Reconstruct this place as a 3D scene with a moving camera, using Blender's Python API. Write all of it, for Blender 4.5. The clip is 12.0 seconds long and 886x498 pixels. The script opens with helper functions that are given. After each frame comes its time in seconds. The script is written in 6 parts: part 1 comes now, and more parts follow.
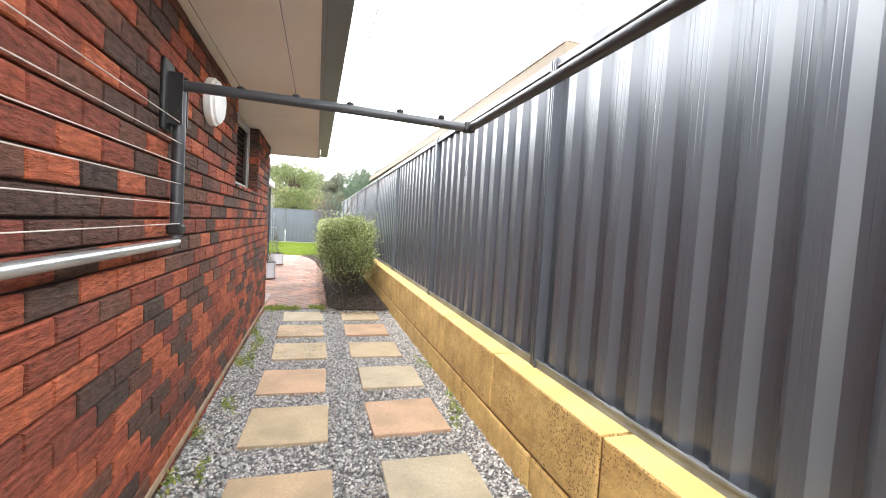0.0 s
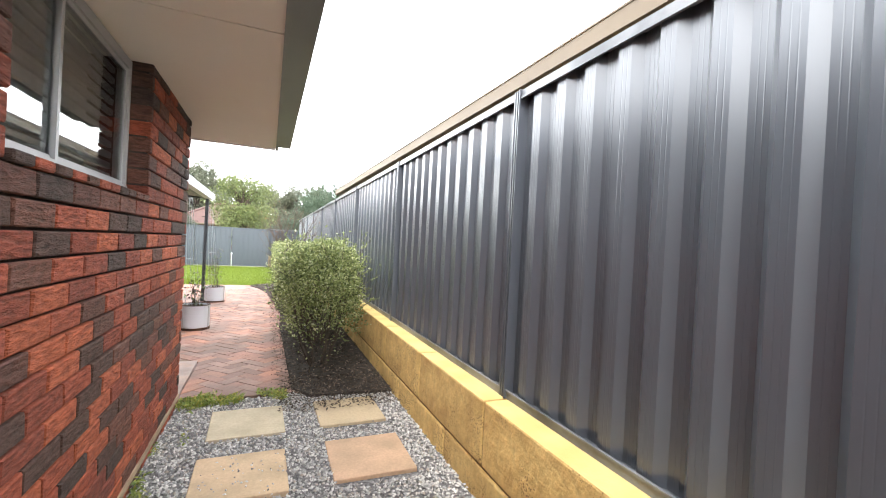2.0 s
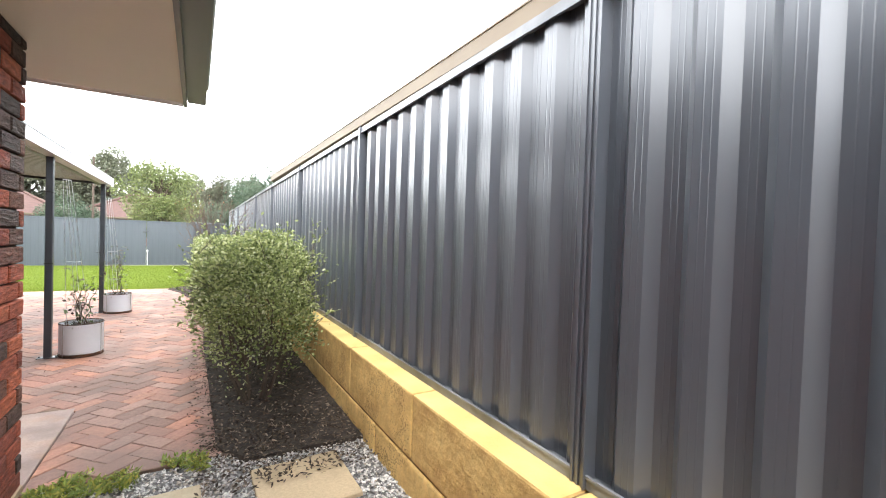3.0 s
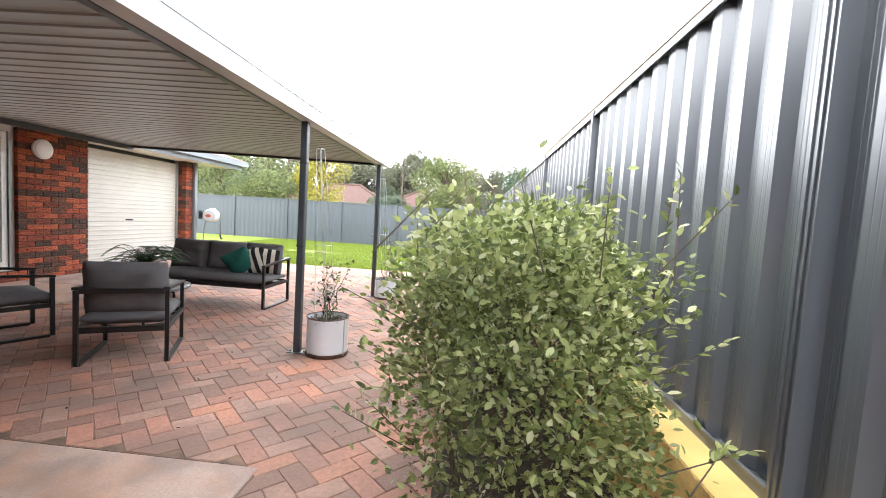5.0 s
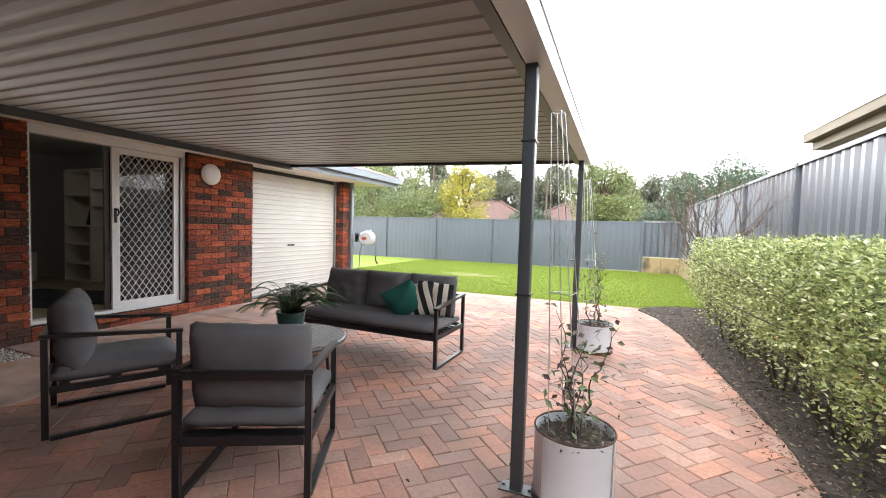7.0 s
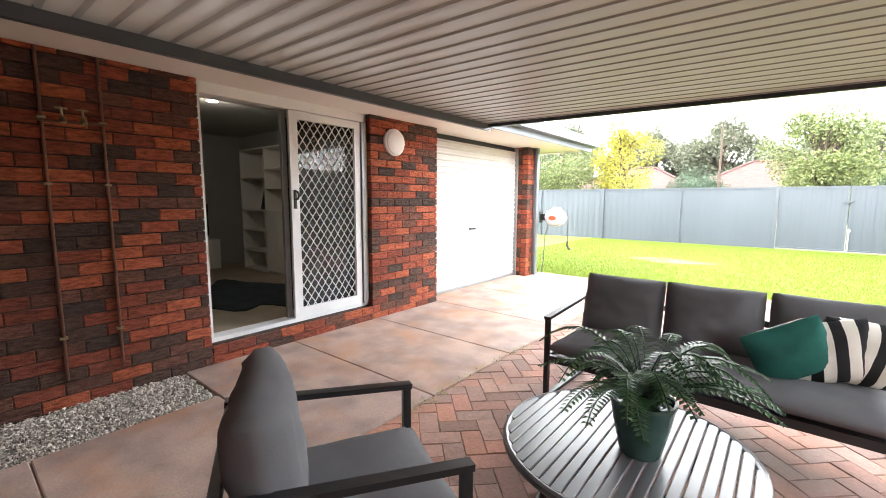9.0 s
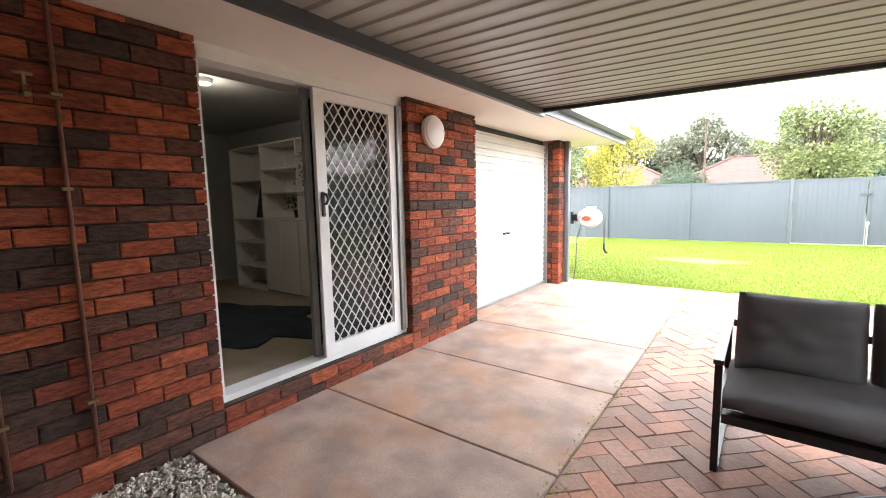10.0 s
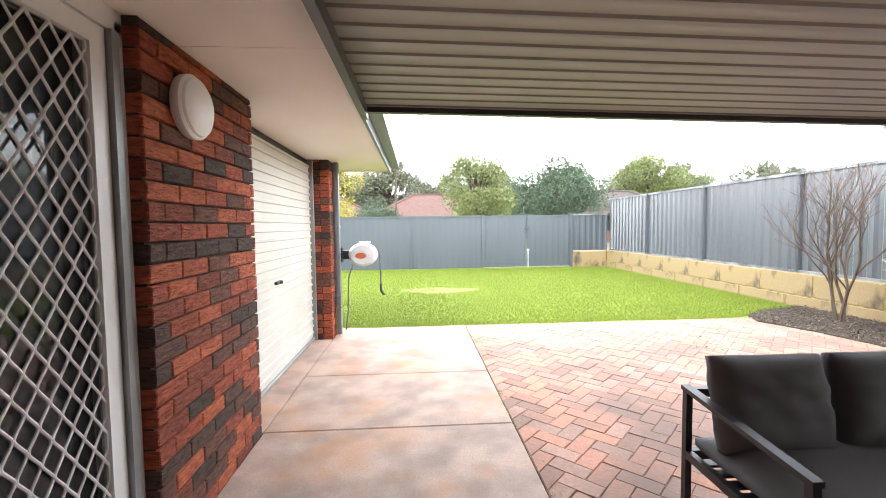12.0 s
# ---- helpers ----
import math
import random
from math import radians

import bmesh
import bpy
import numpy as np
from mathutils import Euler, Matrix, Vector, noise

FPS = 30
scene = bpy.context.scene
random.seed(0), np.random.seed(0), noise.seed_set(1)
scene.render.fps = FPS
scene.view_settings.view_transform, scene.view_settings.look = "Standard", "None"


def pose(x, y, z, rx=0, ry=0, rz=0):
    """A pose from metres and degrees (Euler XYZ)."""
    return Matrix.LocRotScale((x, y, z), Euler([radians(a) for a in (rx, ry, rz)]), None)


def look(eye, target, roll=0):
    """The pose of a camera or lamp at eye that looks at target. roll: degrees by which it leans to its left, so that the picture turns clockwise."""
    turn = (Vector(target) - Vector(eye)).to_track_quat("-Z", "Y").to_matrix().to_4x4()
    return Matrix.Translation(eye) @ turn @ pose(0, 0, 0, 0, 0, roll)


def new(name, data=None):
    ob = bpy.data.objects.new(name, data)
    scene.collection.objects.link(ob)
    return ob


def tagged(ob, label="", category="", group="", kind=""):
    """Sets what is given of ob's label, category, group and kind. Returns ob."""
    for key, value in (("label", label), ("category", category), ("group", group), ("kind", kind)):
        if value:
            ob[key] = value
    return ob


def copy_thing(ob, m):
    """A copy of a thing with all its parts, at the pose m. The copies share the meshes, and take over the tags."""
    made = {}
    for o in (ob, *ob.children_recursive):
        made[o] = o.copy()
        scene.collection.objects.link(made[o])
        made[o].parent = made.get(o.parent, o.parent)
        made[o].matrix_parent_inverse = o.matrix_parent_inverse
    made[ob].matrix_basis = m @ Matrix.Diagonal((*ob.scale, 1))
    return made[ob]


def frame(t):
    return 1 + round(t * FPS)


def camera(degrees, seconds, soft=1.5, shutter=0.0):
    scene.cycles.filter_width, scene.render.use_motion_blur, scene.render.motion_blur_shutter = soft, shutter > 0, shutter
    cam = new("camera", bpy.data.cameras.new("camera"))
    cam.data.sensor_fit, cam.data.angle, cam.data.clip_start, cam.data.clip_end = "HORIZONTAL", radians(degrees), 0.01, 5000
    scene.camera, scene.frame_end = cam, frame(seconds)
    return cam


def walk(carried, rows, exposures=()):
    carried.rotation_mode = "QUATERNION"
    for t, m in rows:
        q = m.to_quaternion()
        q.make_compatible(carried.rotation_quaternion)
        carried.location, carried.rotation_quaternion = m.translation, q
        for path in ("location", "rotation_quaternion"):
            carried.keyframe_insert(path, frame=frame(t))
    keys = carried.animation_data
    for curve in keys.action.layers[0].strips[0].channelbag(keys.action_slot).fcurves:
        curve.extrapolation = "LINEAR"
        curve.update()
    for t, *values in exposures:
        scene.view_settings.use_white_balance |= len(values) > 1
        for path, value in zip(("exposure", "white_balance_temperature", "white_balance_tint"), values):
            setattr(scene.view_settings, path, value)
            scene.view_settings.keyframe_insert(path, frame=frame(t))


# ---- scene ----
cam = camera(93.2, 12.0, 1.0)
PATH = [
    (0, (0.819, -2.151, 1.308), (1.4, -0.24, 1.201), 3.5),
    (0.5, (0.816, -1.588, 1.284), (1.466, 0.302, 1.201), 4.5),
    (1, (0.79, -0.948, 1.328), (1.451, 0.939, 1.338), 3.9),
    (1.5, (0.807, -0.342, 1.347), (1.559, 1.512, 1.336), 3.4),
    (2, (0.782, 0.284, 1.366), (1.549, 2.131, 1.357), 3.1),
    (2.5, (0.763, 0.846, 1.36), (1.697, 2.614, 1.352), 2.4),
    (2.7, (0.798, 1.041, 1.366), (1.809, 2.767, 1.345), 1.8),
    (4.3, (1.274, 2.816, 1.322), (2.237, 4.564, 1.194), 1.7),
    (4.5, (1.274, 3.026, 1.332), (1.932, 4.91, 1.205), 2.3),
    (5, (1.145, 3.491, 1.312), (0.997, 5.48, 1.168), 3.6),
    (5.5, (0.887, 3.874, 1.334), (0.293, 5.776, 1.164), 1.4),
    (6, (0.615, 4.233, 1.323), (-0.057, 6.111, 1.176), -0.3),
    (6.5, (0.316, 4.643, 1.32), (-0.337, 6.53, 1.205), 0.6),
    (7, (0.0, 5.128, 1.294), (-0.771, 6.971, 1.198), 1.7),
    (7.5, (-0.44, 5.499, 1.357), (-1.427, 7.234, 1.24), 1.7),
    (7.7, (-0.64, 5.607, 1.338), (-1.694, 7.302, 1.209), 1.3),
    (9.3, (-2.344, 6.162, 1.342), (-3.609, 7.692, 1.102), 0.2),
    (9.5, (-2.567, 6.217, 1.333), (-3.822, 7.756, 1.102), -0.1),
    (10, (-3.100, 6.325, 1.339), (-4.282, 7.923, 1.116), -1.2),
    (10.5, (-3.542, 6.477, 1.361), (-4.361, 8.288, 1.142), -0.9),
    (11, (-3.899, 6.814, 1.332), (-4.409, 8.740, 1.161), -1.2),
    (11.5, (-4.212, 7.082, 1.358), (-4.384, 9.071, 1.249), -1.3),
    (12, (-4.469, 7.389, 1.408), (-4.345, 9.382, 1.300), -0.7),
]
EXPOSURES = [(0.0, 2.65), (1.0, 2.75), (2.0, 2.5), (2.7, 2.48), (4.5, 2.68), (5.0, 2.52), (5.5, 2.4), (6.5, 2.32), (7.7, 2.68), (9.3, 3.48), (10.0, 3.32), (11.0, 2.95), (12.0, 2.65)]
walk(cam, [(t, look(eye, target, roll)) for t, eye, target, roll in PATH], EXPOSURES)

# ---- world, sun, exposure ----
world = bpy.data.worlds.new("sky")
scene.world = world
world.use_nodes = True
wn, wl = world.node_tree.nodes, world.node_tree.links
wn.clear()
SUN_ELEV, SUN_AZ = 48.0, 205.0
sky = wn.new("ShaderNodeTexSky")
sky.sky_type, sky.sun_disc = "NISHITA", False
sky.sun_elevation, sky.sun_rotation = radians(SUN_ELEV), radians(SUN_AZ)
sky_bg = wn.new("ShaderNodeBackground")
sky_bg.inputs["Strength"].default_value = 0.13
cloud_bg = wn.new("ShaderNodeBackground")
cloud_bg.inputs["Color"].default_value = (0.95, 0.975, 1.0, 1)
coord = wn.new("ShaderNodeTexCoord")
squash = wn.new("ShaderNodeMapping")
squash.inputs["Scale"].default_value = (1.0, 1.0, 2.6)
clouds = wn.new("ShaderNodeTexNoise")
clouds.inputs["Scale"].default_value = 2.3
clouds.inputs["Detail"].default_value = 7.0
clouds.inputs["Roughness"].default_value = 0.55
cover = wn.new("ShaderNodeMapRange")
cover.inputs["From Min"].default_value, cover.inputs["From Max"].default_value = 0.28, 0.46
height = wn.new("ShaderNodeSeparateXYZ")
glow = wn.new("ShaderNodeMapRange")
glow.inputs["From Min"].default_value, glow.inputs["From Max"].default_value = 0.0, 0.8
glow.inputs["To Min"].default_value, glow.inputs["To Max"].default_value = 2.1, 0.85
sky_mix = wn.new("ShaderNodeMixShader")
sky_out = wn.new("ShaderNodeOutputWorld")
wl.new(coord.outputs["Generated"], squash.inputs["Vector"])
wl.new(coord.outputs["Generated"], height.inputs["Vector"])
wl.new(height.outputs["Z"], glow.inputs["Value"])
wl.new(glow.outputs["Result"], cloud_bg.inputs["Strength"])
wl.new(squash.outputs["Vector"], clouds.inputs["Vector"])
wl.new(clouds.outputs["Fac"], cover.inputs["Value"])
wl.new(cover.outputs["Result"], sky_mix.inputs["Fac"])
wl.new(sky.outputs["Color"], sky_bg.inputs["Color"])
wl.new(sky_bg.outputs["Background"], sky_mix.inputs[1])
wl.new(cloud_bg.outputs["Background"], sky_mix.inputs[2])
wl.new(sky_mix.outputs["Shader"], sky_out.inputs["Surface"])

sun_data = bpy.data.lights.new("sun", "SUN")
sun_data.energy, sun_data.angle, sun_data.color = 0.6, radians(16), (1.0, 0.95, 0.88)
sun = new("sun", sun_data)
az, el = radians(SUN_AZ), radians(SUN_ELEV)
sun.matrix_world = look((math.sin(az) * math.cos(el) * 40, math.cos(az) * math.cos(el) * 40, math.sin(el) * 40), (0, 0, 0))


# ---- materials ----
def material(name, color, rough=0.6, metal=0.0, dark=None, scale=6.0, detail=6.0, bump=0.0, bump_scale=60.0, spec=0.5,
             stretch=(1, 1, 1), random="", amount=0.0, contrast=(0.35, 0.65), fine=0.0):
    """Two-scale procedural surface. random: 'object' or 'island' shifts the value from piece to piece."""
    mat = bpy.data.materials.new(name)
    mat.use_nodes = True
    nodes, links = mat.node_tree.nodes, mat.node_tree.links
    bsdf = nodes["Principled BSDF"]
    bsdf.inputs["Roughness"].default_value = rough
    bsdf.inputs["Metallic"].default_value = metal
    bsdf.inputs["Specular IOR Level"].default_value = spec
    place = nodes.new("ShaderNodeTexCoord")
    space = nodes.new("ShaderNodeMapping")
    space.inputs["Scale"].default_value = stretch
    links.new(place.outputs["Object"], space.inputs["Vector"])
    dark = dark or tuple(c * 0.8 for c in color)
    large = nodes.new("ShaderNodeTexNoise")
    large.inputs["Scale"].default_value, large.inputs["Detail"].default_value = scale, detail
    links.new(space.outputs["Vector"], large.inputs["Vector"])
    spread = nodes.new("ShaderNodeMapRange")
    spread.inputs["From Min"].default_value, spread.inputs["From Max"].default_value = contrast
    links.new(large.outputs["Fac"], spread.inputs["Value"])
    mix = nodes.new("ShaderNodeMix")
    mix.data_type = "RGBA"
    mix.inputs["A"].default_value, mix.inputs["B"].default_value = (*dark, 1), (*color, 1)
    links.new(spread.outputs["Result"], mix.inputs["Factor"])
    out = mix.outputs["Result"]
    grain = nodes.new("ShaderNodeTexNoise")
    grain.inputs["Scale"].default_value, grain.inputs["Detail"].default_value = bump_scale, 4.0
    links.new(space.outputs["Vector"], grain.inputs["Vector"])
    if random or fine:
        value = nodes.new("ShaderNodeHueSaturation")
        links.new(out, value.inputs["Color"])
        total = nodes.new("ShaderNodeMath")
        total.operation = "MULTIPLY_ADD"
        total.inputs[1].default_value, total.inputs[2].default_value = fine * 2, 1 - fine
        links.new(grain.outputs["Fac"], total.inputs[0])
        level = total.outputs[0]
        if random:
            pick = nodes.new("ShaderNodeObjectInfo" if random == "object" else "ShaderNodeNewGeometry")
            shift = nodes.new("ShaderNodeMapRange")
            shift.inputs["To Min"].default_value, shift.inputs["To Max"].default_value = 1 - amount, 1 + amount
            links.new(pick.outputs["Random" if random == "object" else "Random Per Island"], shift.inputs["Value"])
            both = nodes.new("ShaderNodeMath")
            both.operation = "MULTIPLY"
            links.new(level, both.inputs[0])
            links.new(shift.outputs["Result"], both.inputs[1])
            level = both.outputs[0]
        links.new(level, value.inputs["Value"])
        out = value.outputs["Color"]
    links.new(out, bsdf.inputs["Base Color"])
    if bump:
        relief = nodes.new("ShaderNodeBump")
        relief.inputs["Strength"].default_value, relief.inputs["Distance"].default_value = bump, 0.01
        links.new(grain.outputs["Fac"], relief.inputs["Height"])
        links.new(relief.outputs["Normal"], bsdf.inputs["Normal"])
    return mat


def pieces_material(name, stops, random, rough=0.85, bump=0.6, bump_scale=45.0, stretch=(1, 1, 1), fine=0.35, stain=0.0, stain_scale=1.5,
                    stain_color=(0.1, 0.09, 0.09), steps=True, rust=0.0):
    """Fired or cut pieces: each takes its colour from a ramp by its random number; grain, relief and stains over it."""
    mat = bpy.data.materials.new(name)
    mat.use_nodes = True
    nodes, links = mat.node_tree.nodes, mat.node_tree.links
    bsdf = nodes["Principled BSDF"]
    bsdf.inputs["Roughness"].default_value = rough
    bsdf.inputs["Specular IOR Level"].default_value = 0.35
    pick = nodes.new("ShaderNodeObjectInfo" if random == "object" else "ShaderNodeNewGeometry")
    ramp = nodes.new("ShaderNodeValToRGB")
    ramp.color_ramp.interpolation = "CONSTANT" if steps else "LINEAR"
    for i, (at, rgb) in enumerate(stops):
        e = ramp.color_ramp.elements[i] if i < 2 else ramp.color_ramp.elements.new(at)
        e.position, e.color = at, (*rgb, 1)
    links.new(pick.outputs["Random" if random == "object" else "Random Per Island"], ramp.inputs["Fac"])
    geo = nodes.new("ShaderNodeNewGeometry")
    space = nodes.new("ShaderNodeMapping")
    space.inputs["Scale"].default_value = stretch
    links.new(geo.outputs["Position"], space.inputs["Vector"])
    grain = nodes.new("ShaderNodeTexNoise")
    grain.inputs["Scale"].default_value, grain.inputs["Detail"].default_value, grain.inputs["Roughness"].default_value = bump_scale, 5.0, 0.65
    links.new(space.outputs["Vector"], grain.inputs["Vector"])
    level = nodes.new("ShaderNodeMapRange")
    level.inputs["From Min"].default_value, level.inputs["From Max"].default_value = 0.3, 0.7
    level.inputs["To Min"].default_value, level.inputs["To Max"].default_value = 1 - fine, 1 + fine
    links.new(grain.outputs["Fac"], level.inputs["Value"])
    hue = nodes.new("ShaderNodeHueSaturation")
    links.new(ramp.outputs["Color"], hue.inputs["Color"])
    links.new(level.outputs["Result"], hue.inputs["Value"])
    out = hue.outputs["Color"]
    if stain:
        blot = nodes.new("ShaderNodeTexNoise")
        blot.inputs["Scale"].default_value, blot.inputs["Detail"].default_value = stain_scale, 6.0
        links.new(geo.outputs["Position"], blot.inputs["Vector"])
        share = nodes.new("ShaderNodeMapRange")
        share.inputs["From Min"].default_value, share.inputs["From Max"].default_value, share.inputs["To Max"].default_value = 0.40, 0.64, stain
        links.new(blot.outputs["Fac"], share.inputs["Value"])
        mix = nodes.new("ShaderNodeMix")
        mix.data_type = "RGBA"
        mix.inputs["B"].default_value = (*stain_color, 1)
        links.new(share.outputs["Result"], mix.inputs["Factor"])
        links.new(out, mix.inputs["A"])
        out = mix.outputs["Result"]
    if rust:
        spot = nodes.new("ShaderNodeTexNoise")
        spot.inputs["Scale"].default_value, spot.inputs["Detail"].default_value = 2.6, 7.0
        shifted = nodes.new("ShaderNodeMapping")
        shifted.inputs["Location"].default_value = (7.3, 2.1, 4.4)
        links.new(geo.outputs["Position"], shifted.inputs["Vector"])
        links.new(shifted.outputs["Vector"], spot.inputs["Vector"])
        amount = nodes.new("ShaderNodeMapRange")
        amount.inputs["From Min"].default_value, amount.inputs["From Max"].default_value, amount.inputs["To Max"].default_value = 0.48, 0.68, rust
        links.new(spot.outputs["Fac"], amount.inputs["Value"])
        tint = nodes.new("ShaderNodeMix")
        tint.data_type = "RGBA"
        tint.inputs["B"].default_value = (0.47, 0.235, 0.12, 1)
        links.new(amount.outputs["Result"], tint.inputs["Factor"])
        links.new(out, tint.inputs["A"])
        out = tint.outputs["Result"]
    links.new(out, bsdf.inputs["Base Color"])
    relief = nodes.new("ShaderNodeBump")
    relief.inputs["Strength"].default_value, relief.inputs["Distance"].default_value = bump, 0.03 if bump > 0.9 else 0.012
    links.new(grain.outputs["Fac"], relief.inputs["Height"])
    links.new(relief.outputs["Normal"], bsdf.inputs["Normal"])
    return mat


def leaf_material(name, stops, random="island", rough=0.45, through_light=0.35):
    mat = bpy.data.materials.new(name)
    mat.use_nodes = True
    nodes, links = mat.node_tree.nodes, mat.node_tree.links
    bsdf = nodes["Principled BSDF"]
    bsdf.inputs["Roughness"].default_value = rough
    pick = nodes.new("ShaderNodeNewGeometry")
    ramp = nodes.new("ShaderNodeValToRGB")
    for i, (at, rgb) in enumerate(stops):
        e = ramp.color_ramp.elements[i] if i < 2 else ramp.color_ramp.elements.new(at)
        e.position, e.color = at, (*rgb, 1)
    links.new(pick.outputs["Random Per Island"], ramp.inputs["Fac"])
    links.new(ramp.outputs["Color"], bsdf.inputs["Base Color"])
    glow = nodes.new("ShaderNodeBsdfTranslucent")
    links.new(ramp.outputs["Color"], glow.inputs["Color"])
    mix = nodes.new("ShaderNodeMixShader")
    mix.inputs["Fac"].default_value = through_light
    links.new(bsdf.outputs["BSDF"], mix.inputs[1])
    links.new(glow.outputs["BSDF"], mix.inputs[2])
    links.new(mix.outputs["Shader"], nodes["Material Output"].inputs["Surface"])
    return mat


def pitted_material(name, *values, **named):
    """A cut stone face with patches of small dark holes."""
    mat = material(name, *values, **named)
    nodes, links = mat.node_tree.nodes, mat.node_tree.links
    bsdf = nodes["Principled BSDF"]
    place = nodes.new("ShaderNodeNewGeometry")
    cells = nodes.new("ShaderNodeTexVoronoi")
    cells.inputs["Scale"].default_value = 75.0
    zone = nodes.new("ShaderNodeTexNoise")
    zone.inputs["Scale"].default_value, zone.inputs["Detail"].default_value = 3.4, 4.0
    for node in (cells, zone):
        links.new(place.outputs["Position"], node.inputs["Vector"])
    reach = nodes.new("ShaderNodeMapRange")
    reach.inputs["From Min"].default_value, reach.inputs["From Max"].default_value = 0.46, 0.62
    reach.inputs["To Max"].default_value = 0.36
    links.new(zone.outputs["Fac"], reach.inputs["Value"])
    hole = nodes.new("ShaderNodeMath")
    hole.operation = "LESS_THAN"
    links.new(cells.outputs["Distance"], hole.inputs[0])
    links.new(reach.outputs["Result"], hole.inputs[1])
    mix = nodes.new("ShaderNodeMix")
    mix.data_type = "RGBA"
    mix.inputs["B"].default_value = (0.27, 0.165, 0.06, 1)
    links.new(hole.outputs[0], mix.inputs["Factor"])
    links.new(bsdf.inputs["Base Color"].links[0].from_socket, mix.inputs["A"])
    links.new(mix.outputs["Result"], bsdf.inputs["Base Color"])
    return mat


BRICK_STOPS = ((0.0, (0.33, 0.078, 0.040)), (0.16, (0.245, 0.060, 0.034)), (0.32, (0.41, 0.105, 0.048)), (0.48, (0.085, 0.046, 0.035)),
               (0.62, (0.150, 0.062, 0.042)), (0.74, (0.205, 0.054, 0.034)), (0.84, (0.064, 0.040, 0.033)), (0.93, (0.115, 0.050, 0.036)))
M_BRICK = pieces_material("rustic_brick", BRICK_STOPS, "object", rough=0.8, bump=1.0, bump_scale=34, stretch=(0.5, 0.5, 1.8), fine=0.5)
M_BRICK_JOINED = pieces_material("rustic_brick_far", BRICK_STOPS, "island", rough=0.8, bump=1.0, bump_scale=34, stretch=(0.5, 0.5, 1.8), fine=0.5)
M_MORTAR = material("dark_mortar", (0.085, 0.056, 0.044), 0.95, dark=(0.022, 0.018, 0.016), bump=0.5, bump_scale=120)
PAVER_STOPS = ((0.0, (0.47, 0.235, 0.175)), (0.18, (0.38, 0.20, 0.155)), (0.36, (0.50, 0.245, 0.17)), (0.55, (0.36, 0.225, 0.185)), (0.72, (0.45, 0.27, 0.215)),
               (0.86, (0.28, 0.165, 0.135)))
M_PAVER = pieces_material("red_paver", PAVER_STOPS, "object", rough=0.78, bump=0.3, bump_scale=38, fine=0.2, stain=0.85, stain_scale=1.3, stain_color=(0.20, 0.14, 0.12))
M_PAVER_JOINED = pieces_material("red_paver_far", PAVER_STOPS, "island", rough=0.78, bump=0.3, bump_scale=38, fine=0.2, stain=0.85, stain_scale=1.3, stain_color=(0.20, 0.14, 0.12))
M_SAND = material("joint_sand", (0.24, 0.15, 0.11), 0.95, dark=(0.12, 0.085, 0.065), scale=9, bump=0.4, bump_scale=150)
M_CONCRETE = pieces_material("stained_concrete", ((0.0, (0.48, 0.335, 0.275)), (1.0, (0.43, 0.325, 0.285))), "object", rough=0.72, bump=0.15, bump_scale=70, fine=0.16, stain=0.6, stain_scale=3.4, stain_color=(0.20, 0.15, 0.142), steps=False, rust=0.5)
M_SLAB = pieces_material("sandstone_slab", ((0.0, (0.55, 0.43, 0.28)), (0.3, (0.58, 0.38, 0.25)), (0.55, (0.53, 0.45, 0.32)), (0.8, (0.57, 0.41, 0.26))), "object", rough=0.78, bump=0.15, bump_scale=60,
                         fine=0.12, stain=0.5, stain_scale=3.2, stain_color=(0.30, 0.24, 0.155))
M_LIME = pitted_material("limestone_block", (0.68, 0.47, 0.18), 0.85, dark=(0.52, 0.33, 0.115), scale=4.5, detail=9, bump=1.0, bump_scale=26, random="object", amount=0.09, fine=0.3)
M_LIME_CORE = material("limestone_joint", (0.36, 0.24, 0.10), 0.95, dark=(0.15, 0.10, 0.045), scale=9)
M_LIME_CAP = material("sawn_limestone", (0.72, 0.54, 0.21), 0.8, dark=(0.60, 0.42, 0.15), scale=4, detail=6, bump=0.15, bump_scale=80, fine=0.05)
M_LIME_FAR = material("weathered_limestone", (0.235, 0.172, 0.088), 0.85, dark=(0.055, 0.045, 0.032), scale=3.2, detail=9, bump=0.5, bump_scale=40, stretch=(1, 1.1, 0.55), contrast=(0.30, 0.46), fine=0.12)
M_STEEL = material("grey_fence_steel", (0.072, 0.081, 0.098), 0.31, 0.12, dark=(0.064, 0.072, 0.088), scale=1.3, stretch=(1, 1, 0.3), spec=1.0, bump=0.02, bump_scale=40)
M_STEEL.node_tree.nodes["Principled BSDF"].inputs["Coat Weight"].default_value = 0.4
M_STEEL.node_tree.nodes["Principled BSDF"].inputs["Coat Roughness"].default_value = 0.28
M_STEEL_BLUE = material("blue_grey_fence_steel", (0.060, 0.071, 0.086), 0.42, dark=(0.053, 0.064, 0.078), scale=1.3, stretch=(1, 1, 0.3))
M_RAIL = material("fence_rail_steel", (0.24, 0.25, 0.265), 0.32, dark=(0.08, 0.088, 0.1), scale=3)
M_SOFFIT = material("soffit_paint", (0.82, 0.77, 0.72), 0.7, dark=(0.78, 0.73, 0.68), scale=1.2)
M_WHITE = material("white_paint", (0.80, 0.79, 0.77), 0.45, dark=(0.74, 0.73, 0.71), scale=3)
M_GUTTER = material("slate_gutter", (0.17, 0.19, 0.215), 0.4, dark=(0.15, 0.17, 0.19), scale=2)
